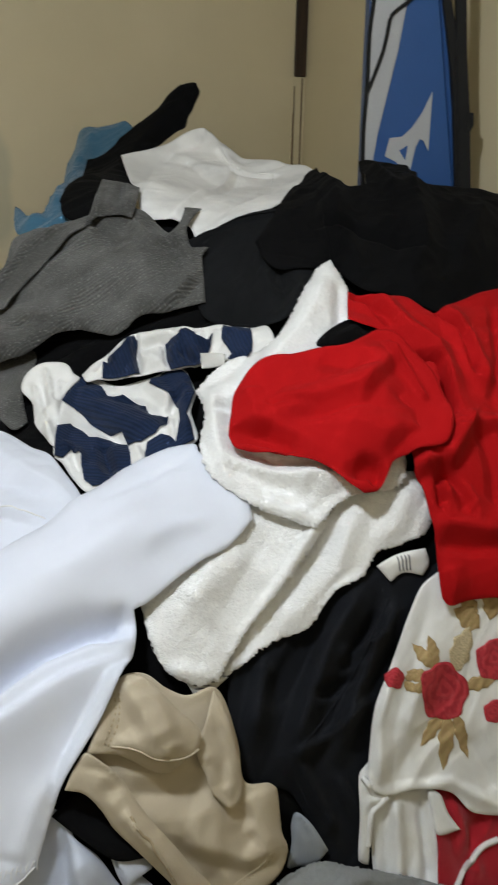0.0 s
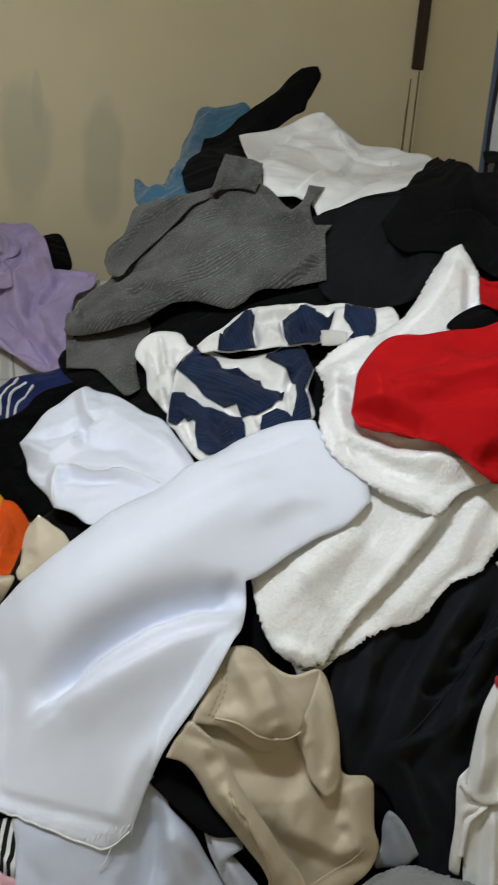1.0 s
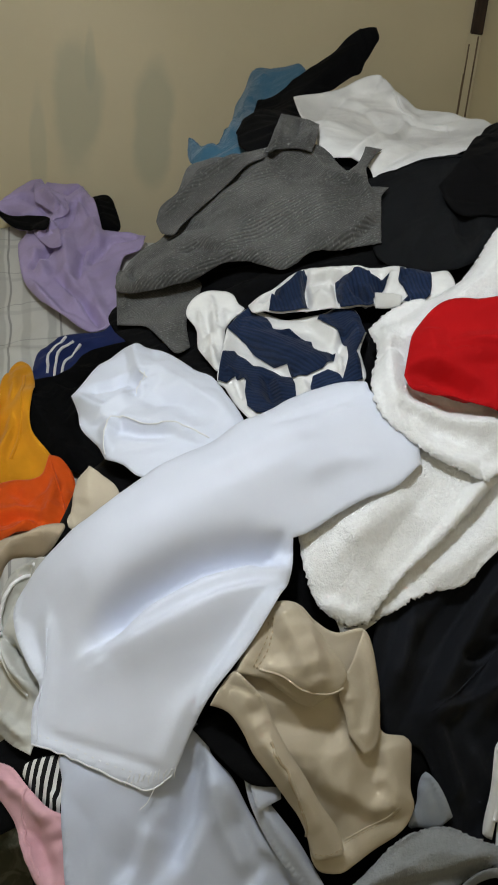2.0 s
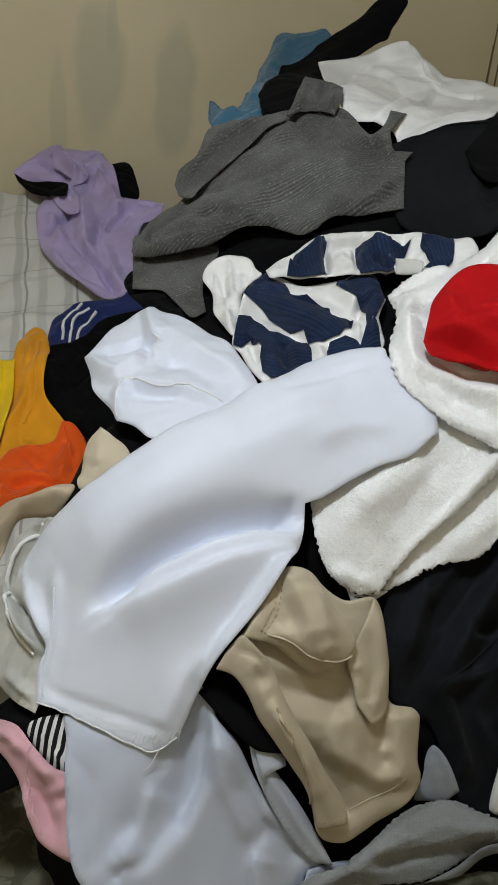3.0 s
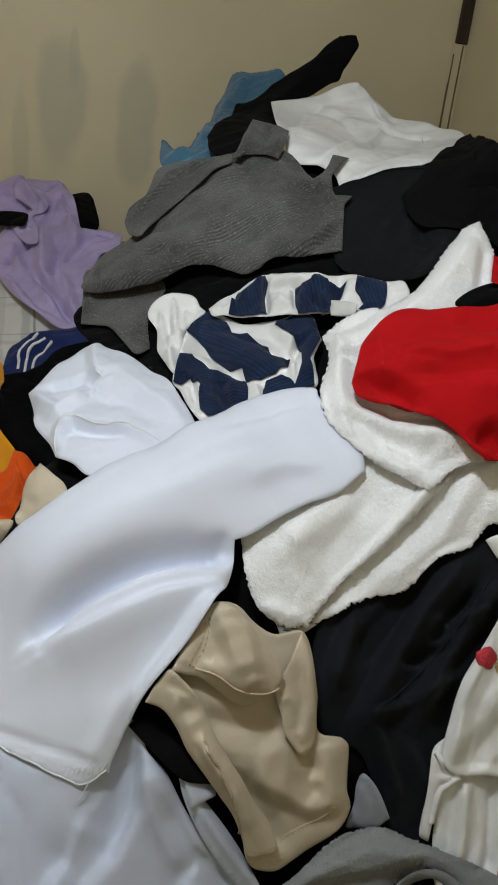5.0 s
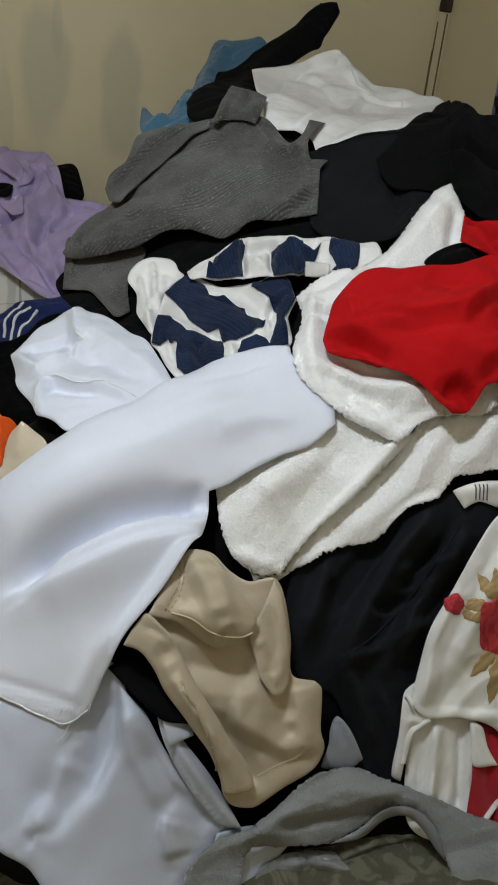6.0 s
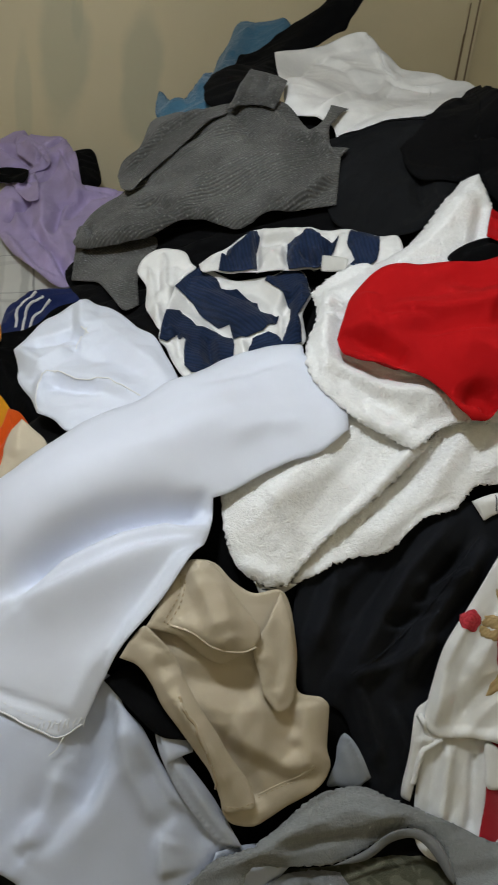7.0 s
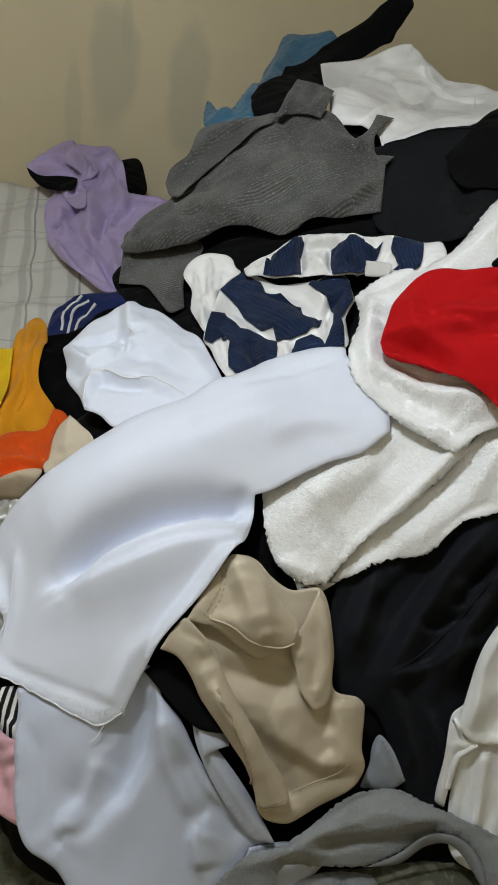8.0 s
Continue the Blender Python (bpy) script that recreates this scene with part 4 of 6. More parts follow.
cloth("size_label", PILE, 0.055,
      [(-0.082, 0.523, 1), (-0.036, 0.510, 1), (-0.037, 0.489, 1), (-0.078, 0.490, 1)],
      folds=[],
      mat=M['label'],parent='striped_shirt',wr=(0.001, 0.04, 60, 2),cell=.003,rim=.002, label="white woven size label")
cloth("white_polo_sleeve", PILE, 0.027,
      [(-0.570, 0.279, 1), (-0.565, 0.303), (-0.561, 0.332), (-0.542, 0.392), (-0.507, 0.436), (-0.477, 0.424), (-0.428, 0.402), (-0.362, 0.350), (-0.325, 0.325), (-0.294, 0.284), (-0.257, 0.232), (-0.251, 0.186), (-0.292, 0.144), (-0.348, 0.103), (-0.389, 0.101), (-0.421, 0.121), (-0.456, 0.134, 1), (-0.479, 0.162), (-0.520, 0.198), (-0.544, 0.241)],
      folds=[([(-0.502, 0.423), (-0.461, 0.336), (-0.445, 0.314)], (0.016, 0.01), 0.0117), ([(-0.445, 0.314), (-0.461, 0.311), (-0.447, 0.265)], (0.007, 0.01), -0.0117), ([(-0.562, 0.272), (-0.487, 0.227), (-0.458, 0.272), (-0.445, 0.309)], (0.01, 0.014), 0.0117), ([(-0.457, 0.139), (-0.465, 0.174), (-0.468, 0.207)], (0.01, 0.008), 0.0091), ([(-0.468, 0.207), (-0.447, 0.209), (-0.409, 0.197), (-0.365, 0.201), (-0.300, 0.179)], (0.03, 0.009), 0.0078), ([(-0.457, 0.194), (-0.408, 0.185), (-0.367, 0.187)], 0.01, -0.0078), ([(-0.456, 0.368), (-0.343, 0.281), (-0.279, 0.234)], 0.022, 0.0091), ([(-0.540, 0.291), (-0.499, 0.302), (-0.476, 0.324)], 0.01, -0.0104), ([(-0.430, 0.257), (-0.376, 0.263), (-0.301, 0.217)], 0.016, -0.0065)],
      mat=M['polo'],wr=(0.0022, 0.06, 20, 2),sink=.15, label="white polyester jersey sleeve turned half inside out", category="jersey",cell=.0038)
cloth("black_trousers", PILE, 0.009,
      [(-0.019, -0.023), (0.050, 0.046), (0.122, 0.099), (0.190, 0.145), (0.293, 0.154), (0.332, 0.165), (0.271, 0.026), (0.231, -0.090), (0.229, -0.256), (0.158, -0.258), (0.083, -0.160), (0.009, -0.145)],
      folds=[([(0.186, 0.106), (0.139, 0.037), (0.082, -0.109)], 0.0151, 0.022), ([(0.243, 0.088), (0.189, -0.007), (0.157, -0.101)], 0.0113, 0.022), ([(0.124, 0.076), (0.050, -0.040)], 0.0111, -0.020), ([(0.083, -0.117), (0.168, -0.066), (0.212, -0.029)], 0.0065, 0.014), ([(0.092, -0.119), (0.158, -0.212)], 0.0091, 0.016), ([(0.038, 0.007), (0.022, -0.091)], 0.0128, 0.014), ([(0.211, 0.080), (0.166, 0.016)], 0.0056, -0.018), ([(0.154, 0.022), (0.231, 0.052)], 0.0067, 0.014), ([(0.117, -0.032), (0.190, 0.003)], 0.0057, -0.014), ([(0.160, -0.136), (0.202, -0.189)], 0.0092, 0.012)],
      mat=M['black_tech'],wr=(0.0085, 0.07, 60, 3), label="black sports trousers lying in loose folds", category="trousers")
cloth("striped_collar", PILE, 0.018,
      [(0.212, 0.146, 1), (0.244, 0.164), (0.292, 0.177, 1), (0.299, 0.157), (0.289, 0.141, 1), (0.256, 0.141), (0.235, 0.127, 1)],
      folds=[([(0.210, 0.148), (0.280, 0.166)], 0.0079, 0.006)],
      mat=M['white_knit'],wr=(0.0034, 0.04, 20, 2), label="white collar tip with fine dark stripes", category="shirt")
cloth("towel_end", PILE, 0.0252,
      [(0.154, 0.241), (0.186, 0.252), (0.241, 0.265), (0.269, 0.282), (0.291, 0.255), (0.304, 0.226), (0.289, 0.195), (0.240, 0.171), (0.208, 0.159), (0.187, 0.126), (0.142, 0.101), (0.118, 0.071), (0.100, 0.052), (0.048, 0.030), (0.006, -0.002), (-0.032, -0.027, 1), (-0.019, 0.005), (0.021, 0.066), (0.075, 0.126), (0.120, 0.186)],
      folds=[([(0.166, 0.217), (0.086, 0.117), (0.005, 0.010)], 0.0115, -0.006), ([(0.265, 0.252), (0.220, 0.172)], 0.0177, 0.006), ([(0.183, 0.232), (0.146, 0.131), (0.064, 0.045)], 0.0155, 0.006)],
      mat=M['terry'],parent='white_towel',sink=.25,fuzz=.0018,pile=.0019,cell=.0042,wr=(0.0031, 0.05, 55, 2))
cloth("care_label", PILE, 0.03,
      [(-0.083, -0.035, 1), (-0.020, -0.024, 1), (-0.063, -0.063, 1)],
      folds=[],
      mat=M['label'],parent='white_towel',wr=(0.0017, 0.04, 60, 2),cell=.003,rim=.004, label="white care label printed with small grey lines")
cloth("towel_flap", PILE, 0.036,
      [(0.003, 0.235), (0.065, 0.215), (0.117, 0.193), (0.154, 0.233, 1), (0.115, 0.168), (0.067, 0.106), (0.016, 0.047), (-0.016, 0.000), (-0.033, -0.033, 1), (-0.060, -0.045, 1), (-0.092, -0.040), (-0.122, -0.014), (-0.142, 0.035), (-0.148, 0.062, 1), (-0.105, 0.112), (-0.074, 0.180)],
      folds=[([(0.142, 0.223), (0.062, 0.105), (-0.028, -0.024)], 0.0086, 0.012), ([(-0.079, 0.051), (0.012, 0.146)], 0.0289, 0.012), ([(-0.100, -0.031), (-0.044, -0.034)], 0.0092, 0.008), ([(0.038, 0.173), (-0.037, 0.045)], 0.0207, -0.008)],
      mat=M['terry'],parent='white_towel',sink=.25,fuzz=.0018,pile=.0019,cell=.0042,wr=(0.0031, 0.06, 55, 2))
cloth("red_sock", PILE, 0.006,
      [(-0.742, -0.090), (-0.653, -0.048), (-0.600, -0.110), (-0.578, -0.184), (-0.685, -0.213)],
      folds=[([(-0.631, -0.074), (-0.580, -0.181)], 0.0108, 0.012)],
      mat=M['orange'],soft=True,wr=(0.0051, 0.04, 70, 3), label="red orange cloth peeping out at the side", category="garment")
cloth("cyan_cloth", PILE, 0.006,
      [(-0.673, -0.218), (-0.572, -0.192), (-0.547, -0.245), (-0.552, -0.289), (-0.630, -0.311)],
      folds=[([(-0.582, -0.215), (-0.549, -0.272)], 0.0106, 0.010)],
      mat=M['cyan'],wr=(0.0051, 0.04, 70, 3), label="cyan cloth peeping out at the side", category="garment")
cloth("black_singlet", PILE, 0.006,
      [(-0.600, -0.309), (-0.540, -0.280), (-0.502, -0.253), (-0.417, -0.258), (-0.392, -0.357), (-0.444, -0.353), (-0.478, -0.374), (-0.530, -0.391)],
      folds=[([(-0.538, -0.294), (-0.442, -0.307)], 0.0103, 0.010)],
      mat=M['black'],wr=(0.0068, 0.05, 20, 2), label="black cloth under the pink top", category="garment")
cloth("zebra_cloth", PILE, 0.012,
      [(-0.469, -0.302), (-0.437, -0.280), (-0.408, -0.280), (-0.393, -0.344), (-0.422, -0.343)],
      folds=[([(-0.454, -0.298), (-0.406, -0.335)], 0.0068, 0.008)],
      mat=M['zebra'],wr=(0.0051, 0.04, 20, 2), label="black and white striped cloth in the gap", category="garment")
cloth("pink_top", PILE, 0.018,
      [(-0.610, -0.303), (-0.531, -0.297), (-0.486, -0.300), (-0.454, -0.320), (-0.419, -0.340), (-0.389, -0.344), (-0.362, -0.344), (-0.342, -0.438), (-0.414, -0.430), (-0.448, -0.391), (-0.473, -0.358), (-0.519, -0.332), (-0.591, -0.339)],
      folds=[([(-0.528, -0.302), (-0.461, -0.327), (-0.407, -0.355)], 0.0104, 0.014), ([(-0.449, -0.357), (-0.404, -0.412)], 0.0085, -0.010), ([(-0.454, -0.377), (-0.437, -0.407)], 0.0043, 0.008)],
      mat=M['pink'],cell=.004,wr=(0.0043, 0.03, 50, 2), label="pink cotton top with a ruffled edge", category="top")
# shade below the polo hem comes from this body's darker cloth colour
cloth("white_jersey", PILE, 0.027,
      [(-0.409, -0.303), (-0.416, -0.277), (-0.329, -0.273), (-0.254, -0.208), (-0.233, -0.216), (-0.222, -0.239), (-0.192, -0.259), (-0.154, -0.302), (-0.094, -0.342), (-0.048, -0.373), (-0.071, -0.395), (-0.066, -0.437), (-0.067, -0.493), (-0.240, -0.533), (-0.307, -0.481), (-0.351, -0.465), (-0.375, -0.432), (-0.391, -0.378)],
      folds=[([(-0.239, -0.236), (-0.241, -0.308), (-0.255, -0.366), (-0.294, -0.428)], (0.014, 0.04), -0.022), ([(-0.221, -0.260), (-0.195, -0.313), (-0.148, -0.369)], (0.04, 0.014), 0.014), ([(-0.386, -0.335), (-0.369, -0.385), (-0.347, -0.451)], (0.01, 0.012), -0.005), ([(-0.281, -0.333), (-0.291, -0.387), (-0.317, -0.445)], (0.035, 0.012), 0.012), ([(-0.184, -0.297), (-0.146, -0.341), (-0.075, -0.374)], (0.008, 0.02), -0.012), ([(-0.254, -0.372), (-0.275, -0.404), (-0.308, -0.430)], (0.01, 0.02), 0.008), ([(-0.139, -0.380), (-0.142, -0.400), (-0.128, -0.434)], (0.03, 0.01), 0.014)],
      mat=M['jersey'],soft=True,wr=(0.0025, 0.1, 70, 3), label="white polyester jersey body hanging at the front, coloured darker for shade", category="jersey")
cloth("under_panel", PILE, 0.012,
      [(-0.069, -0.388, 1), (-0.021, -0.366), (0.033, -0.355, 1), (0.061, -0.354), (0.013, -0.432), (-0.039, -0.549, 1), (-0.085, -0.498)],
      folds=[([(-0.043, -0.388), (-0.057, -0.476)], 0.0103, 0.010)],
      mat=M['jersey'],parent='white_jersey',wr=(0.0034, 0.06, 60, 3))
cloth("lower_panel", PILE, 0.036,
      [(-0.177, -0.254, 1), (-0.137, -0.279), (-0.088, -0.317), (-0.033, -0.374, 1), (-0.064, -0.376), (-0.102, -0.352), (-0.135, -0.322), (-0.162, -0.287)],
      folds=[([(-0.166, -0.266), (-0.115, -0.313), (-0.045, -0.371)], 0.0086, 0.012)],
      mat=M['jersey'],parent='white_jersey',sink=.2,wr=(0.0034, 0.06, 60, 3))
cloth("inner_hem", PILE, 0.0132,
      [(-0.179, -0.221), (-0.159, -0.210), (-0.134, -0.227), (-0.122, -0.271, 1), (-0.150, -0.295, 1), (-0.165, -0.265)],
      folds=[],
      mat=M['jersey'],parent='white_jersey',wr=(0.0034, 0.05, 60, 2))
# black patch added as the shade of the gap beside the shorts
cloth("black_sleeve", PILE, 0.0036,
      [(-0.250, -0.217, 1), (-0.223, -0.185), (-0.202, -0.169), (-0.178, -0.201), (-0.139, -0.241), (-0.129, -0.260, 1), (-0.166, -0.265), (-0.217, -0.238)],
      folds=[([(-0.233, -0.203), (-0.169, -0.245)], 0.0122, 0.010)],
      mat=M['black'],wr=(0.0051, 0.05, 60, 2), label="black patch for the shade in the gap between white jersey and shorts", category="garment")
cloth("slate_tshirt", PILE, 0.012,
      [(0.085, -0.226), (0.083, -0.203), (0.090, -0.185), (0.113, -0.198), (0.146, -0.234, 1), (0.128, -0.251), (0.092, -0.258), (0.078, -0.260)],
      folds=[([(0.085, -0.202), (0.113, -0.228)], (0.014, 0.01), 0.006)],
      mat=M['slate'],wr=(0.0035, 0.04, 60, 2), label="slate blue cotton cloth corner under the shorts", category="garment")
cloth("beige_shorts", PILE, 0.0468,
      [(-0.230, -0.187, 1), (-0.218, -0.160), (-0.206, -0.140), (-0.183, -0.073), (-0.165, -0.047), (-0.144, -0.040), (-0.128, -0.042), (-0.110, -0.052), (-0.077, -0.059), (-0.040, -0.044), (-0.022, -0.061), (-0.003, -0.110), (0.007, -0.155), (0.043, -0.153, 1), (0.057, -0.159), (0.067, -0.217), (0.077, -0.235), (0.071, -0.259), (0.056, -0.278), (0.022, -0.305), (-0.004, -0.329), (-0.022, -0.343), (-0.052, -0.347), (-0.067, -0.337), (-0.078, -0.311), (-0.093, -0.288), (-0.113, -0.272), (-0.141, -0.250), (-0.167, -0.229), (-0.183, -0.205), (-0.205, -0.188)],
      folds=[([(-0.080, -0.237), (-0.039, -0.246), (0.016, -0.255), (0.056, -0.239)], (0.04, 0.009), 0.013), ([(-0.007, -0.184), (0.010, -0.202), (0.004, -0.221), (0.025, -0.236)], (0.008, 0.018), -0.01), ([(-0.157, -0.185), (-0.113, -0.195), (-0.012, -0.203)], 0.04, 0.006), ([(-0.093, -0.234), (-0.053, -0.276), (-0.021, -0.311)], (0.012, 0.022), -0.01), ([(-0.154, -0.182), (-0.115, -0.184), (-0.046, -0.166)], (0.01, 0.018), -0.01), ([(-0.062, -0.341), (-0.010, -0.322), (0.054, -0.270)], 0.012, 0.004), ([(0.019, -0.166), (0.038, -0.205), (0.052, -0.237)], (0.02, 0.01), 0.006)],
      mat=M['beige'],cell=.004,wr=(0.0022, 0.05, 40, 3),sink=.15,label="beige cotton twill shorts crumpled on the heap", category="shorts")
cloth("side_fold", PILE, 0.062,
      [(-0.064, -0.126), (-0.051, -0.094), (-0.040, -0.049, 1), (-0.022, -0.072), (-0.006, -0.114), (0.004, -0.159), (-0.000, -0.183), (-0.013, -0.194), (-0.024, -0.189), (-0.042, -0.174), (-0.048, -0.158)],
      folds=[([(-0.050, -0.139), (-0.029, -0.155), (-0.022, -0.171)], (0.007, 0.012), -0.006), ([(-0.025, -0.074), (-0.010, -0.116), (-0.006, -0.176)], (0.02, 0.008), 0.008), ([(-0.052, -0.129), (-0.030, -0.160), (-0.010, -0.184)], (0.008, 0.02), 0.007)],
      mat=M['beige'],cell=.0036,parent='beige_shorts',sink=.2,wr=(0.002, 0.03, 60, 2))
cloth("pocket_flap", PILE, 0.078,
      [(-0.201, -0.150, 1), (-0.189, -0.116), (-0.170, -0.068, 1), (-0.161, -0.054), (-0.140, -0.051), (-0.118, -0.062), (-0.091, -0.083), (-0.063, -0.100), (-0.055, -0.111), (-0.061, -0.130), (-0.075, -0.144), (-0.098, -0.161), (-0.117, -0.161), (-0.141, -0.153), (-0.164, -0.146), (-0.183, -0.147)],
      folds=[([(-0.163, -0.076), (-0.164, -0.109), (-0.176, -0.139)], (0.01, 0.007), -0.003), ([(-0.171, -0.137), (-0.141, -0.140), (-0.109, -0.150), (-0.080, -0.143), (-0.058, -0.127)], (0.03, 0.007), 0.008), ([(-0.159, -0.063), (-0.131, -0.097), (-0.105, -0.137)], (0.045, 0.01), 0.01), ([(-0.117, -0.064), (-0.101, -0.105), (-0.085, -0.143)], (0.008, 0.035), 0.009), ([(-0.161, -0.127), (-0.149, -0.114), (-0.129, -0.109)], (0.01, 0.01), -0.004)],
      mat=M['beige'],cell=.0036,parent='beige_shorts',sink=.1,wr=(0.0009, 0.03, 40, 2))
cloth("rolled_leg", PILE, 0.066,
      [(-0.228, -0.190, 1), (-0.216, -0.165), (-0.203, -0.148), (-0.185, -0.155), (-0.164, -0.167), (-0.156, -0.174), (-0.144, -0.191), (-0.121, -0.216), (-0.092, -0.242), (-0.066, -0.268), (-0.039, -0.289), (-0.024, -0.317), (-0.045, -0.329), (-0.064, -0.334), (-0.078, -0.312), (-0.094, -0.290), (-0.113, -0.274), (-0.141, -0.251), (-0.167, -0.230), (-0.183, -0.210), (-0.204, -0.193)],
      folds=[([(-0.204, -0.169), (-0.158, -0.178), (-0.129, -0.213), (-0.084, -0.268), (-0.051, -0.319)], (0.008, 0.022), 0.008), ([(-0.145, -0.216), (-0.132, -0.237), (-0.110, -0.257), (-0.093, -0.277), (-0.079, -0.309)], (0.012, 0.007), 0.01), ([(-0.175, -0.191), (-0.162, -0.179), (-0.157, -0.168)], (0.008, 0.008), -0.006), ([(-0.181, -0.197), (-0.134, -0.242), (-0.107, -0.270)], (0.012, 0.01), 0.005)],
      mat=M['beige'],cell=.0036,parent='beige_shorts',sink=.2,wr=(0.003, 0.03, 60, 2))
cloth("tan_waistband", PILE, 0.018,
      [(-0.738, -0.078), (-0.662, -0.011), (-0.632, 0.015), (-0.570, 0.026), (-0.495, 0.030), (-0.516, -0.016), (-0.582, -0.018), (-0.605, -0.068), (-0.603, -0.122), (-0.718, -0.150)],
      folds=[([(-0.631, -0.048), (-0.573, -0.002), (-0.498, 0.012)], 0.0130, 0.018)],
      mat=M['tan'],wr=(0.0034, 0.06, 60, 2), label="tan cotton waistband curled beside the heap", category="garment")
cloth("pale_grey_vest", PILE, 0.027,
      [(-0.558, -0.219), (-0.586, -0.111), (-0.573, -0.042), (-0.528, -0.025), (-0.501, -0.029), (-0.483, -0.108), (-0.461, -0.217), (-0.460, -0.283, 1), (-0.504, -0.270), (-0.542, -0.247)],
      folds=[([(-0.557, -0.056), (-0.570, -0.125), (-0.513, -0.185), (-0.476, -0.205)], 0.0044, 0.012), ([(-0.556, -0.071), (-0.567, -0.126), (-0.483, -0.178)], 0.0036, -0.014), ([(-0.529, -0.029), (-0.556, -0.043)], 0.0037, -0.010), ([(-0.543, -0.135), (-0.528, -0.155)], 0.0036, -0.012), ([(-0.501, -0.132), (-0.514, -0.152)], 0.0036, 0.008), ([(-0.536, -0.031), (-0.547, -0.097)], 0.0054, -0.012), ([(-0.550, -0.157), (-0.479, -0.207)], 0.0053, 0.010), ([(-0.523, -0.242), (-0.470, -0.266)], 0.0061, 0.010)],
      mat=M['grey_white'],cell=.004,wr=(0.0051, 0.04, 70, 3), label="pale grey cotton vest crumpled beside the white jersey", category="vest")
cloth("tan_pocket", PILE, 0.016,
      [(-0.491, 0.055), (-0.495, 0.100), (-0.481, 0.125, 1), (-0.454, 0.108), (-0.424, 0.088), (-0.410, 0.054), (-0.461, 0.034), (-0.477, 0.019), (-0.486, 0.027)],
      folds=[([(-0.488, 0.065), (-0.461, 0.051)], 0.005, -0.002), ([(-0.479, 0.121), (-0.462, 0.059)], 0.012, 0.003)],
      mat=M['beige'],cell=.004,wr=(0.001, 0.05, 60, 2),sink=.2, label="beige cotton pocket corner beside the white jersey", category="garment")
cloth("polo_shirt", PILE, 0.06,
      [(-0.069, 0.293), (-0.082, 0.316), (-0.137, 0.306), (-0.198, 0.260), (-0.255, 0.204), (-0.293, 0.158), (-0.354, 0.106), (-0.386, 0.075), (-0.418, 0.042), (-0.469, 0.002), (-0.499, -0.028), (-0.530, -0.066), (-0.541, -0.102), (-0.520, -0.137), (-0.481, -0.181), (-0.462, -0.202), (-0.467, -0.230), (-0.459, -0.271, 1), (-0.421, -0.274), (-0.362, -0.287), (-0.324, -0.295), (-0.293, -0.298, 1), (-0.265, -0.274, 1), (-0.257, -0.250), (-0.248, -0.219), (-0.232, -0.187), (-0.205, -0.145), (-0.178, -0.098), (-0.158, -0.052), (-0.149, -0.004), (-0.153, 0.039, 1), (-0.138, 0.047), (-0.104, 0.079), (-0.062, 0.116), (-0.019, 0.144), (0.014, 0.186, 1), (0.001, 0.241), (-0.021, 0.293)],
      folds=[([(-0.473, -0.099), (-0.345, 0.002), (-0.234, 0.110), (-0.127, 0.225)], 0.06, 0.0162), ([(-0.389, -0.135), (-0.338, -0.079), (-0.269, -0.029), (-0.213, -0.000), (-0.159, 0.009)], (0.022, 0.01), -0.0321), ([(-0.367, -0.150), (-0.299, -0.105), (-0.230, -0.059), (-0.162, -0.028)], (0.007, 0.035), 0.0108), ([(-0.190, 0.014), (-0.169, 0.030), (-0.153, 0.019)], 0.009, -0.0135), ([(-0.461, -0.252), (-0.367, -0.264), (-0.269, -0.273)], 0.005, -0.0027), ([(-0.472, -0.107), (-0.460, -0.169), (-0.456, -0.251)], 0.012, 0.0054), ([(-0.205, 0.197), (-0.093, 0.280)], 0.008, -0.003), ([(-0.273, 0.079), (-0.181, 0.158), (-0.123, 0.196)], 0.014, -0.003), ([(-0.151, 0.121), (-0.103, 0.162), (-0.056, 0.176)], 0.014, 0.0034), ([(-0.289, -0.278), (-0.266, -0.210), (-0.236, -0.172)], 0.016, 0.0054)],
      mat=M['polo'],soft=True,sink=.15,taper=((-0.20, 0.06), (-0.40, -0.30), .030),wr=(0.0020, 0.14, 25, 3), label="white polyester polo sleeve with a frayed hem", category="jersey")
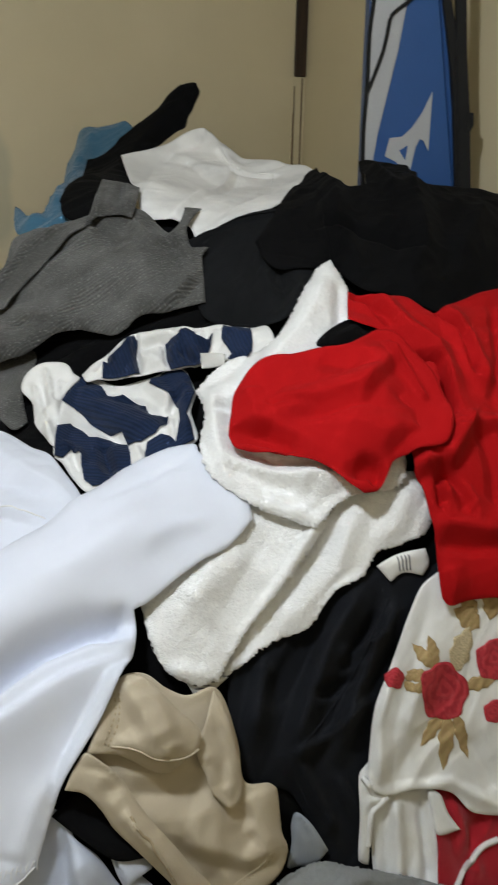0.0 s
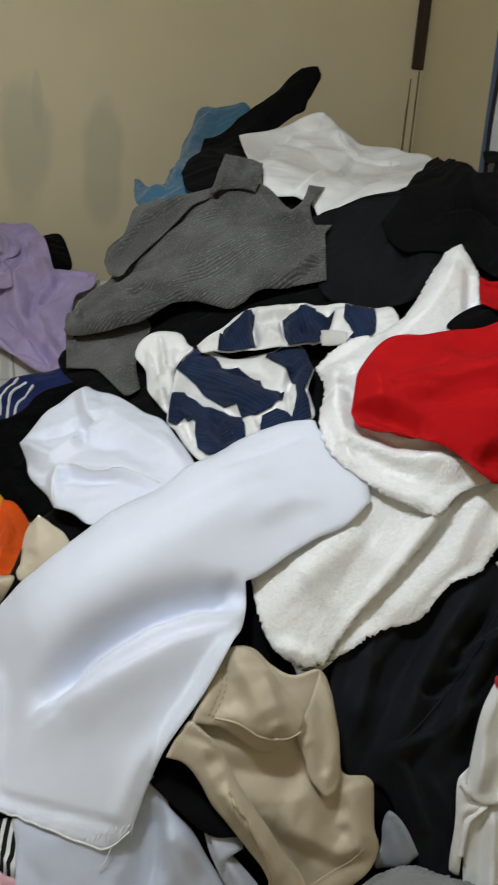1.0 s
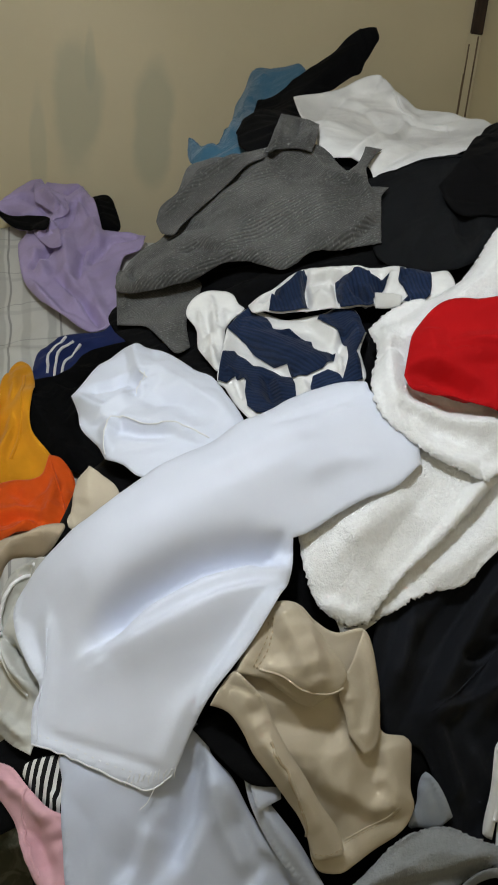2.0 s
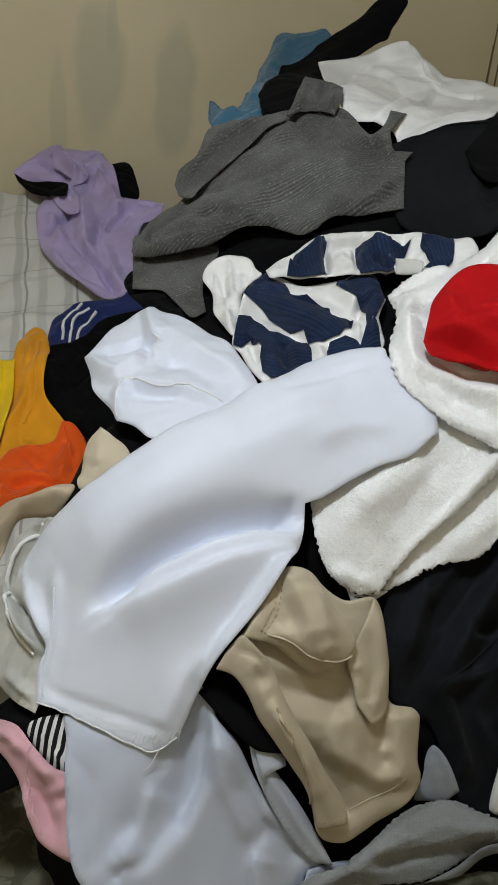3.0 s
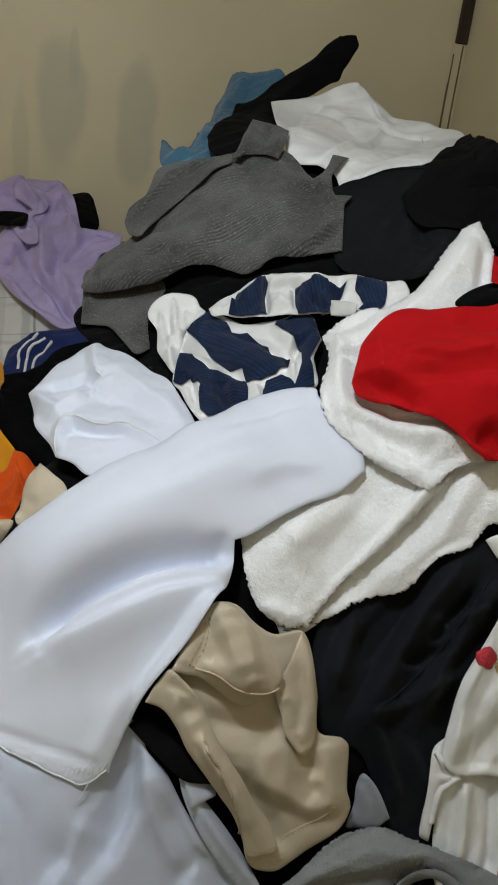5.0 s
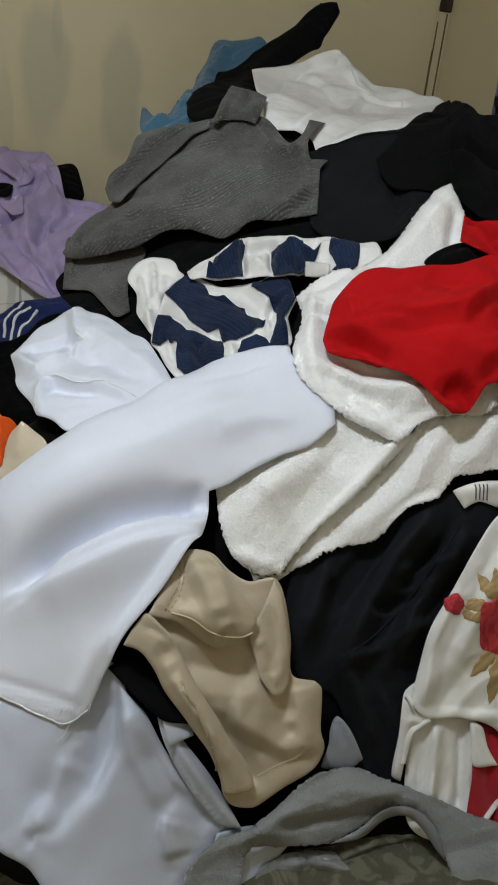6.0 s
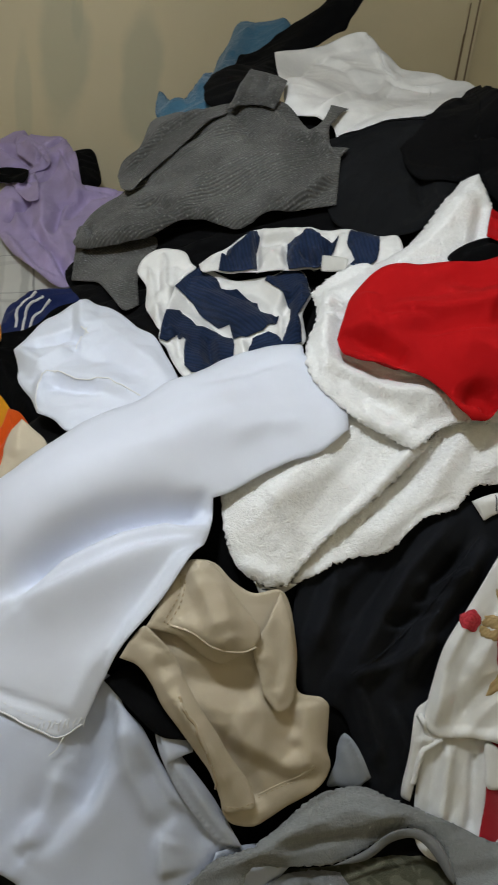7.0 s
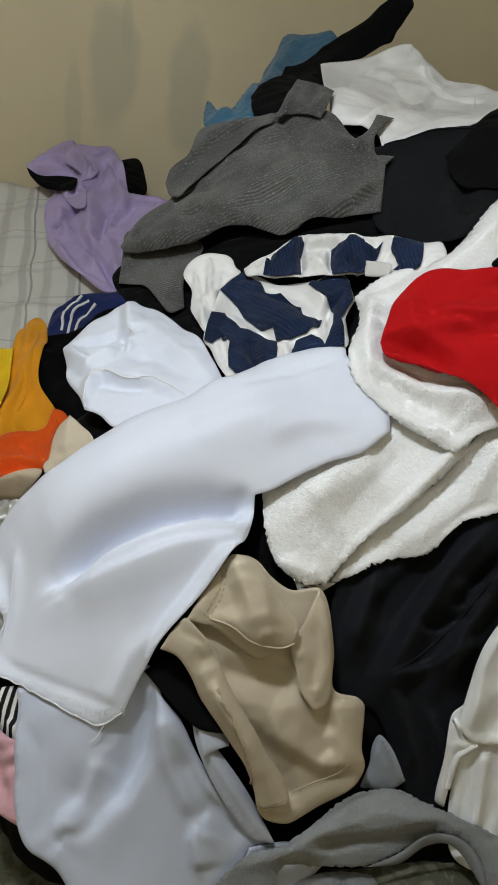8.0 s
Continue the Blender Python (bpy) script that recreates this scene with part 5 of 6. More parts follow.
cloth("white_towel", PILE, 0.051,
      [(0.157, 0.728, 1), (0.171, 0.688), (0.185, 0.642), (0.184, 0.561), (0.221, 0.532), (0.246, 0.404), (0.254, 0.271), (0.234, 0.243), (0.155, 0.222), (0.112, 0.175, 1), (0.063, 0.188), (0.010, 0.205), (-0.037, 0.234), (-0.064, 0.266), (-0.072, 0.322), (-0.068, 0.379), (-0.085, 0.437, 1), (-0.057, 0.475), (-0.019, 0.496), (0.014, 0.500), (0.045, 0.522), (0.075, 0.574), (0.102, 0.642), (0.131, 0.708)],
      folds=[([(0.149, 0.668), (0.098, 0.539), (0.032, 0.447), (-0.039, 0.375)], 0.0278, 0.018), ([(0.167, 0.649), (0.160, 0.546)], 0.0088, -0.008), ([(-0.060, 0.416), (-0.048, 0.320), (-0.028, 0.235)], 0.0163, 0.016), ([(0.007, 0.397), (-0.030, 0.357)], 0.0103, -0.010), ([(-0.030, 0.277), (0.041, 0.246), (0.148, 0.253)], 0.0139, 0.012), ([(-0.043, 0.246), (0.025, 0.203), (0.109, 0.183)], 0.0098, 0.012), ([(-0.008, 0.249), (0.081, 0.230)], 0.0069, -0.012), ([(-0.069, 0.363), (-0.028, 0.381)], 0.0073, -0.010)],
      mat=M['terry'],fuzz=.0018,pile=.0019,cell=.0042,wr=(0.0031, 0.05, 40, 2), label="fluffy white terry towel wound through the heap", category="towel")
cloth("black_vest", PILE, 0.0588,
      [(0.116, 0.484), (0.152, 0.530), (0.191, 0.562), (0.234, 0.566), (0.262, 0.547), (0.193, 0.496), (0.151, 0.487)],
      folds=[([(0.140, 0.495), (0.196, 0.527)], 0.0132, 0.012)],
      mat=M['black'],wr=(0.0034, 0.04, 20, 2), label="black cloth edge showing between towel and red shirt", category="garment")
cloth("white_shorts_lining", PILE, 0.018,
      [(0.230, -0.159), (0.304, -0.139), (0.341, -0.140), (0.348, -0.205), (0.366, -0.280), (0.352, -0.321), (0.258, -0.322), (0.227, -0.258)],
      folds=[([(0.259, -0.162), (0.272, -0.274)], 0.0092, 0.012), ([(0.309, -0.149), (0.329, -0.273)], 0.0075, -0.012), ([(0.322, -0.159), (0.341, -0.222)], 0.0056, 0.008)],
      mat=M['cream'],wr=(0.0068, 0.04, 80, 3), label="white drawstring shorts crumpled under the floral blouse", category="shorts")
cloth("strap", PILE, 0.027,
      [(0.194, -0.130), (0.209, -0.111, 1), (0.227, -0.145), (0.243, -0.158), (0.221, -0.180), (0.217, -0.252, 1), (0.200, -0.247), (0.198, -0.190)],
      folds=[([(0.207, -0.127), (0.208, -0.243)], 0.0064, 0.010), ([(0.213, -0.170), (0.238, -0.160)], 0.0055, 0.014)],
      mat=M['cream'],parent='white_shorts_lining',wr=(0.0051, 0.03, 80, 3))
cloth("red_singlet", PILE, 0.012,
      [(0.326, -0.143), (0.400, -0.149), (0.463, -0.168), (0.558, -0.183), (0.550, -0.368), (0.366, -0.370), (0.338, -0.223)],
      folds=[([(0.363, -0.157), (0.416, -0.271)], 0.0114, 0.012), ([(0.409, -0.179), (0.390, -0.271)], 0.0094, -0.010)],
      mat=M['crimson'],wr=(0.0068, 0.05, 70, 3), label="dark red and white singlet under the blouse", category="singlet")
cloth("singlet_stripe", PILE, 0.0204,
      [(0.316, -0.146), (0.337, -0.148), (0.353, -0.175), (0.376, -0.198, 1), (0.336, -0.207), (0.324, -0.176)],
      folds=[],
      mat=M['cream'],parent='red_singlet',wr=(0.0034, 0.04, 60, 2),cell=.004,rim=.006, label="white side panel")
cloth("floral_blouse", PILE, 0.036,
      [(0.311, 0.142, 1), (0.284, 0.121), (0.260, 0.072), (0.236, 0.012), (0.214, -0.041), (0.209, -0.090), (0.210, -0.143), (0.236, -0.157), (0.297, -0.145), (0.358, -0.147), (0.394, -0.171), (0.457, -0.175), (0.561, -0.167), (0.590, -0.012), (0.554, 0.135), (0.437, 0.144), (0.367, 0.115)],
      folds=[([(0.259, 0.065), (0.219, -0.070), (0.226, -0.143)], 0.0149, 0.014), ([(0.298, 0.038), (0.268, -0.074)], 0.0188, 0.010), ([(0.256, -0.149), (0.356, -0.136), (0.442, -0.164)], 0.0076, 0.008), ([(0.382, -0.065), (0.441, -0.139)], 0.0135, -0.008)],
      mat=M['blouse'],cell=.0038,wr=(0.0068, 0.08, 60, 2), label="white blouse printed with red roses and brown leaves", category="blouse")
cloth("red_shirt", PILE, 0.066,
      [(0.181, 0.629, 1), (0.224, 0.617), (0.287, 0.618), (0.335, 0.594), (0.373, 0.627), (0.440, 0.677), (0.483, 0.701), (0.587, 0.740), (0.518, 0.334), (0.485, 0.114), (0.407, 0.108), (0.359, 0.102), (0.328, 0.090), (0.314, 0.099), (0.304, 0.142), (0.295, 0.190), (0.274, 0.242), (0.261, 0.255), (0.259, 0.285), (0.195, 0.383), (0.158, 0.456), (0.191, 0.490), (0.226, 0.522), (0.194, 0.525), (0.172, 0.539, 1)],
      folds=[([(0.185, 0.621), (0.216, 0.594), (0.246, 0.535)], (0.01, 0.0065), -0.02), ([(0.222, 0.606), (0.269, 0.533), (0.319, 0.490), (0.332, 0.395)], 0.018, 0.016), ([(0.292, 0.468), (0.319, 0.458), (0.334, 0.367)], (0.0065, 0.0065), -0.036), ([(0.338, 0.589), (0.376, 0.543), (0.388, 0.452)], (0.01, 0.0065), -0.02), ([(0.364, 0.595), (0.383, 0.493), (0.412, 0.426)], 0.018, 0.014), ([(0.220, 0.246), (0.277, 0.264), (0.321, 0.278), (0.361, 0.342)], (0.026, 0.0065), 0.022), ([(0.300, 0.275), (0.333, 0.248), (0.357, 0.218)], (0.0065, 0.01), -0.022), ([(0.303, 0.258), (0.344, 0.237), (0.362, 0.215)], 0.01, 0.014), ([(0.298, 0.189), (0.338, 0.191), (0.403, 0.187)], (0.01, 0.0065), 0.01), ([(0.352, 0.342), (0.382, 0.350), (0.416, 0.357)], (0.012, 0.0065), 0.012), ([(0.302, 0.170), (0.357, 0.168), (0.422, 0.181)], 0.008, -0.008), ([(0.456, 0.627), (0.444, 0.512), (0.405, 0.392)], 0.008, -0.01), ([(0.381, 0.347), (0.398, 0.282), (0.401, 0.227)], 0.012, -0.01), ([(0.301, 0.261), (0.309, 0.218)], 0.006, -0.014), ([(0.324, 0.140), (0.336, 0.100)], 0.014, 0.006)],
      mat=M['red'],cell=.0042,sink=.15,wr=(0.0045, 0.08, 25, 2), label="bright red cotton T-shirt draped over the towel", category="T-shirt")
cloth("sleeve", PILE, 0.092,
      [(-0.026, 0.306, 1), (-0.023, 0.346), (-0.018, 0.387), (0.005, 0.429), (0.035, 0.454), (0.074, 0.454), (0.120, 0.462), (0.171, 0.471), (0.216, 0.508), (0.247, 0.500), (0.276, 0.464), (0.301, 0.423), (0.321, 0.363), (0.319, 0.315), (0.307, 0.288), (0.286, 0.280), (0.261, 0.277), (0.229, 0.265), (0.216, 0.241), (0.203, 0.221), (0.180, 0.213, 1), (0.155, 0.228), (0.129, 0.249), (0.079, 0.265), (0.027, 0.270), (-0.014, 0.283)],
      folds=[([(0.044, 0.345), (0.112, 0.347), (0.177, 0.366), (0.239, 0.451)], (0.022, 0.01), 0.014), ([(0.053, 0.355), (0.114, 0.346), (0.188, 0.370)], (0.0065, 0.014), -0.01), ([(-0.021, 0.299), (0.003, 0.306), (0.037, 0.300), (0.079, 0.278)], 0.012, -0.02), ([(-0.022, 0.293), (0.027, 0.271), (0.111, 0.253), (0.175, 0.220)], 0.004, 0.006), ([(0.147, 0.322), (0.209, 0.297), (0.283, 0.318)], 0.024, 0.009), ([(0.180, 0.261), (0.200, 0.252), (0.205, 0.238)], 0.006, -0.018), ([(0.234, 0.479), (0.270, 0.411), (0.300, 0.326)], (0.01, 0.0065), 0.012), ([(0.001, 0.390), (0.018, 0.326), (0.010, 0.314)], 0.014, 0.008), ([(0.119, 0.442), (0.166, 0.421), (0.229, 0.429)], 0.016, -0.007), ([(0.237, 0.376), (0.282, 0.360), (0.302, 0.298)], 0.008, -0.01), ([(0.219, 0.265), (0.248, 0.298), (0.287, 0.297)], 0.01, -0.008), ([(0.165, 0.247), (0.194, 0.248), (0.206, 0.229)], 0.009, -0.018)],
      mat=M['red'],cell=.0042,parent='red_shirt',sink=.05,taper=((0.207, 0.363),(0.295, 0.385),.030),wr=(0.004, 0.08, 25, 2))
cloth("inner_layer", PILE, 0.0072,
      [(-0.001, -0.440), (0.016, -0.413), (0.049, -0.392), (0.113, -0.377), (0.167, -0.379), (0.221, -0.362), (0.264, -0.384), (0.260, -0.481), (0.028, -0.536)],
      folds=[([(0.042, -0.407), (0.108, -0.396), (0.188, -0.402)], 0.0120, 0.020), ([(0.076, -0.391), (0.110, -0.455)], 0.0086, -0.015)],
      mat=M['grey_terry'],parent='grey_towel',fuzz=.001,pile=.0017,cell=.0042,wr=(0.0051, 0.05, 20, 2))
cloth("grey_towel", PILE, 0.048,
      [(-0.105, -0.459), (-0.090, -0.425), (-0.064, -0.395), (-0.019, -0.371), (0.023, -0.325), (0.066, -0.279), (0.129, -0.251), (0.181, -0.256), (0.249, -0.263), (0.329, -0.276), (0.434, -0.305), (0.446, -0.457, 1), (0.338, -0.443, 1), (0.314, -0.358), (0.276, -0.301), (0.228, -0.289), (0.193, -0.303), (0.155, -0.336), (0.110, -0.366), (0.040, -0.385), (-0.012, -0.397), (-0.022, -0.424), (-0.018, -0.484, 1), (-0.089, -0.499, 1)],
      folds=[([(-0.054, -0.407), (0.024, -0.347), (0.127, -0.288), (0.222, -0.277)], 0.0172, 0.014), ([(0.095, -0.328), (0.191, -0.279)], 0.0104, 0.008), ([(0.030, -0.362), (0.131, -0.319)], 0.0060, -0.010)],
      mat=M['grey_terry'],fuzz=.0015,pile=.0019,cell=.0042,wr=(0.0068, 0.05, 20, 2), label="grey terry towel lying folded open at the front", category="towel")
cloth("towel_border", PILE, 0.069,
      [(0.108, -0.369, 1), (0.155, -0.337), (0.187, -0.305), (0.223, -0.291), (0.260, -0.296), (0.288, -0.319), (0.310, -0.359, 1), (0.291, -0.346), (0.257, -0.315), (0.228, -0.304), (0.194, -0.317), (0.160, -0.350)],
      folds=[],
      mat=M['grey_band'],parent='grey_towel',wr=(0.0017, 0.05, 20, 2),cell=.004,rim=.006, label="smooth woven border band")
cloth("black_pouch", SLOPE, 0.012,
      [(-0.229, 0.998), (-0.167, 1.040), (-0.113, 0.962), (-0.072, 0.852), (-0.149, 0.819)],
      folds=[([(-0.180, 0.974), (-0.106, 0.833)], 0.0259, 0.020)],
      mat=M['black'],wr=(0.0051, 0.05, 60, 2), label="black cloth lump behind the lilac top", category="garment")
cloth("plain_lilac_top", SLOPE, 0.036,
      [(-0.499, 0.900, 1), (-0.475, 0.961), (-0.445, 1.032), (-0.415, 1.065), (-0.350, 1.050), (-0.277, 1.061), (-0.236, 1.032), (-0.169, 0.934), (-0.111, 0.817), (-0.097, 0.819), (-0.015, 0.828), (0.028, 0.812, 1), (0.027, 0.744), (-0.007, 0.701), (-0.001, 0.624), (0.025, 0.522), (0.062, 0.393), (0.035, 0.379), (-0.015, 0.365), (-0.092, 0.401), (-0.156, 0.444), (-0.233, 0.510), (-0.273, 0.561), (-0.344, 0.710), (-0.340, 0.772), (-0.405, 0.801), (-0.464, 0.853)],
      folds=[([(-0.492, 0.907), (-0.419, 0.942), (-0.315, 0.897)], (0.016, 0.01), -0.026), ([(-0.460, 0.860), (-0.382, 0.827), (-0.311, 0.874)], 0.012, -0.034), ([(-0.491, 0.901), (-0.415, 0.932), (-0.333, 0.911)], 0.012, 0.014), ([(-0.100, 0.664), (-0.077, 0.761), (-0.010, 0.805)], (0.008, 0.014), -0.034), ([(-0.253, 0.605), (-0.237, 0.680), (-0.233, 0.720)], (0.01, 0.008), -0.028), ([(-0.162, 0.566), (-0.049, 0.455), (0.015, 0.392)], (0.01, 0.008), -0.02), ([(-0.219, 0.771), (-0.127, 0.555), (-0.040, 0.419)], 0.018, 0.016), ([(-0.108, 0.814), (-0.081, 0.808), (0.007, 0.822)], (0.008, 0.008), -0.016), ([(-0.218, 0.959), (-0.120, 0.791), (-0.086, 0.719)], 0.016, 0.014), ([(-0.287, 0.990), (-0.261, 1.048)], 0.006, -0.022), ([(-0.393, 0.992), (-0.386, 1.068)], 0.006, -0.022), ([(-0.242, 0.946), (-0.226, 0.846), (-0.241, 0.801)], 0.008, -0.034), ([(-0.239, 0.531), (-0.104, 0.406), (-0.017, 0.369)], (0.01, 0.008), 0.014), ([(-0.089, 0.584), (-0.012, 0.458), (0.040, 0.390)], 0.014, 0.01), ([(-0.107, 0.559), (-0.138, 0.707), (-0.099, 0.740)], 0.008, -0.014), ([(-0.280, 0.680), (-0.200, 0.563)], 0.012, 0.012), ([(-0.236, 0.974), (-0.152, 0.849)], 0.005, -0.016)],
      mat=M['lilac'],sink=.15,wr=(0.004, 0.06, 60, 3), label="lilac jersey top knotted at the shoulder on the plaid sheet", category="top")
cloth("knot", SLOPE, 0.046,
      [(-0.403, 1.029), (-0.327, 0.994), (-0.269, 0.941), (-0.242, 0.896), (-0.244, 0.858), (-0.268, 0.834), (-0.225, 0.764), (-0.186, 0.673), (-0.222, 0.673), (-0.271, 0.716), (-0.315, 0.769), (-0.307, 0.813), (-0.285, 0.861), (-0.334, 0.901), (-0.369, 0.926)],
      folds=[([(-0.353, 0.970), (-0.259, 0.877), (-0.245, 0.865)], 0.01, 0.016), ([(-0.280, 0.866), (-0.264, 0.900), (-0.270, 0.931)], 0.006, -0.03), ([(-0.287, 0.749), (-0.251, 0.759), (-0.255, 0.812)], 0.009, 0.016), ([(-0.275, 0.738), (-0.252, 0.772), (-0.215, 0.729)], 0.006, -0.02)],
      mat=M['lilac'],parent='plain_lilac_top',wr=(0.004, 0.03, 60, 2),cell=.005,sink=.2)
# added black piece, stands in for the shaded opening under the loop
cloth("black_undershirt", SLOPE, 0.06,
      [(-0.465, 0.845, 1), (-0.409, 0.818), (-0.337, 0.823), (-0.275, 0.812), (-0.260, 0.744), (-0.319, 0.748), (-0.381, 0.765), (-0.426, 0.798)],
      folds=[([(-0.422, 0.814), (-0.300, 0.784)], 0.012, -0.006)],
      mat=M['black'],wr=(0.002, 0.04, 20, 2), label="black patch for the shade inside the loop of the lilac top", category="garment")
cloth("navy_jersey", SLOPE, 0.012,
      [(-0.105, 0.173, 1), (-0.125, 0.277), (-0.079, 0.319), (0.035, 0.362), (0.067, 0.413), (0.167, 0.425), (0.205, 0.288), (0.078, 0.261), (-0.008, 0.243), (-0.063, 0.189)],
      folds=[([(-0.091, 0.270), (0.028, 0.332), (0.134, 0.383)], 0.0186, 0.016), ([(-0.084, 0.202), (-0.028, 0.301)], 0.0122, -0.012)],
      mat=M['navy'],wr=(0.0085, 0.05, 20, 3), label="royal navy sports jersey with white sleeve stripes", category="jersey")
cloth("black_pullover", SLOPE, 0.03,
      [(-0.123, 0.147, 1), (-0.071, 0.175), (-0.020, 0.219), (0.012, 0.282), (0.092, 0.323), (0.186, 0.359), (0.261, 0.093), (0.318, -0.065), (0.215, -0.115), (0.102, -0.098), (0.027, -0.080), (-0.032, -0.047), (-0.084, 0.037)],
      folds=[([(-0.082, 0.106), (0.025, -0.010), (0.118, -0.089)], 0.0222, 0.022), ([(-0.029, 0.183), (0.081, 0.166)], 0.0143, -0.016), ([(0.040, 0.212), (0.078, 0.022)], 0.0193, 0.018)],
      mat=M['black'],wr=(0.0102, 0.06, 60, 2), label="black knit garment rolled into a bundle", category="garment")
cloth("mustard_tshirt", SLOPE, 0.012,
      [(-0.146, -0.246), (-0.091, -0.161), (-0.156, 0.092), (-0.175, 0.199), (-0.159, 0.239), (-0.119, 0.217), (-0.058, 0.106), (-0.021, -0.014), (0.076, -0.118), (-0.013, -0.184)],
      folds=[([(-0.144, 0.192), (-0.074, -0.014), (-0.076, -0.158)], 0.0198, 0.022), ([(-0.058, 0.073), (-0.048, -0.091)], 0.0095, -0.014)],
      mat=M['mustard'],wr=(0.0085, 0.06, 70, 3), label="mustard orange T-shirt spilling over the sheet", category="T-shirt")
cloth("yellow_tshirt", SLOPE, 0.018,
      [(-0.419, 0.066), (-0.215, 0.090), (-0.143, 0.090, 1), (-0.091, -0.053), (-0.084, -0.183), (-0.192, -0.363)],
      folds=[([(-0.177, 0.078), (-0.120, -0.112)], 0.0193, 0.016)],
      mat=M['yellow'],wr=(0.0068, 0.06, 70, 3), label="bright yellow T-shirt spilling over the sheet", category="T-shirt")
cloth("orange_tshirt", SLOPE, 0.036,
      [(-0.095, -0.254), (-0.061, -0.214), (-0.043, -0.163), (0.023, -0.143), (0.047, -0.131), (0.051, -0.088, 1), (0.083, -0.095), (0.120, -0.129), (0.136, -0.200), (0.139, -0.245), (0.077, -0.265), (0.037, -0.290), (0.003, -0.331), (-0.008, -0.390), (-0.053, -0.426), (-0.112, -0.301)],
      folds=[([(0.055, -0.097), (0.087, -0.158), (0.094, -0.229)], 0.012, 0.012), ([(0.085, -0.101), (0.123, -0.179)], 0.008, -0.01), ([(-0.044, -0.247), (0.016, -0.232), (0.081, -0.230)], (0.012, 0.008), 0.008), ([(-0.017, -0.275), (0.025, -0.241), (0.118, -0.240)], 0.008, -0.01), ([(-0.002, -0.305), (0.039, -0.283), (0.068, -0.245)], 0.01, 0.01), ([(-0.012, -0.173), (0.041, -0.207)], 0.01, -0.008), ([(-0.024, -0.318), (-0.011, -0.266)], 0.01, 0.01), ([(0.075, -0.235), (0.118, -0.237)], 0.008, 0.008)],
      mat=M['orange'],wr=(0.0075, 0.045, 40, 2),sink=.15, label="orange T-shirt crumpled beside the heap", category="T-shirt")



# ---- hems, stitches, threads and labels ----
seam("leg_hem_stitch", "beige_shorts", PILE, [(-0.022, -0.304), (0.008, -0.282), (0.039, -0.263), (0.055, -0.244)], M["beige_thread"], 0.0006, 0.0003, 0.006)
seam("leg_hem_stitch", "beige_shorts", PILE, [(-0.023, -0.300), (0.007, -0.278), (0.035, -0.260), (0.050, -0.244)], M["beige"], 0.0009, 0.0002)
seam("leg_hem_stitch", "rolled_leg", PILE, [(-0.065, -0.328), (-0.046, -0.325), (-0.028, -0.314)], M["beige_thread"], 0.0006, 0.0003, 0.006)
seam("frayed_seam", "rolled_leg", PILE, [(-0.146, -0.214), (-0.132, -0.236), (-0.112, -0.256), (-0.094, -0.277), (-0.081, -0.307)], M["beige_thread"], 0.0022, 0.0008, wobble=0.008)
seam("frayed_seam", "rolled_leg", PILE, [(-0.143, -0.221), (-0.129, -0.238), (-0.108, -0.257), (-0.091, -0.282)], M["beige"], 0.0020, 0.0012, wobble=0.010)
seam("pocket_stitch", "pocket_flap", PILE, [(-0.163, -0.076), (-0.162, -0.097), (-0.165, -0.116), (-0.175, -0.138)], M["beige_thread"], 0.0009, 0.0004, 0.005)
seam("pocket_stitch", "pocket_flap", PILE, [(-0.170, -0.075), (-0.167, -0.098), (-0.172, -0.116), (-0.179, -0.137)], M["beige_thread"], 0.0007, 0.0004, 0.005)
seam("pocket_piping", "pocket_flap", PILE, [(-0.171, -0.138), (-0.141, -0.141), (-0.109, -0.150), (-0.079, -0.144), (-0.058, -0.129)], M["beige"], 0.0017, 0.0)
seam("sleeve_seam", "white_polo_sleeve", PILE, [(-0.468, 0.209), (-0.448, 0.210), (-0.410, 0.198), (-0.365, 0.202), (-0.333, 0.191), (-0.301, 0.181)], M["thread"], 0.0013, 0.0003, wobble=0.002)
seam("overlock", "white_polo_sleeve", PILE, [(-0.448, 0.325), (-0.447, 0.299), (-0.450, 0.278)], M["thread"], 0.0011, 0.0002, wobble=0.004)
seam("overlock", "white_polo_sleeve", PILE, [(-0.457, 0.327), (-0.438, 0.313)], M["thread"], 0.0015, 0.0004, wobble=0.004)
seam("cuff_edge", "white_polo_sleeve", PILE, [(-0.469, 0.208), (-0.467, 0.181), (-0.464, 0.157), (-0.456, 0.138)], M["thread"], 0.0013, 0.0002, wobble=0.004)
seam("cuff_edge", "white_polo_sleeve", PILE, [(-0.460, 0.212), (-0.449, 0.209)], M["thread"], 0.0011, 0.0002, wobble=0.004)
seam("hem_edge", "polo_shirt", PILE, [(-0.459, -0.271), (-0.420, -0.275), (-0.362, -0.287), (-0.323, -0.295), (-0.293, -0.297), (-0.266, -0.275)], M["thread"], 0.0012, 0.0, wobble=0.0025, label="frayed white hem edge")
seam("hem_stitch", "polo_shirt", PILE, [(-0.458, -0.259), (-0.416, -0.262), (-0.360, -0.276), (-0.318, -0.281), (-0.289, -0.281), (-0.264, -0.267)], M["thread"], 0.0005, 0.0002, 0.007)
seam("side_seam", "polo_shirt", PILE, [(-0.467, -0.130), (-0.460, -0.177), (-0.460, -0.224), (-0.452, -0.266)], M["polo"], 0.0012, 0.0)
seam("neck_seam", "orange_tshirt", SLOPE, [(0.059, -0.102), (0.091, -0.153), (0.124, -0.209), (0.131, -0.240)], M["orange"], 0.0025, 0.0)
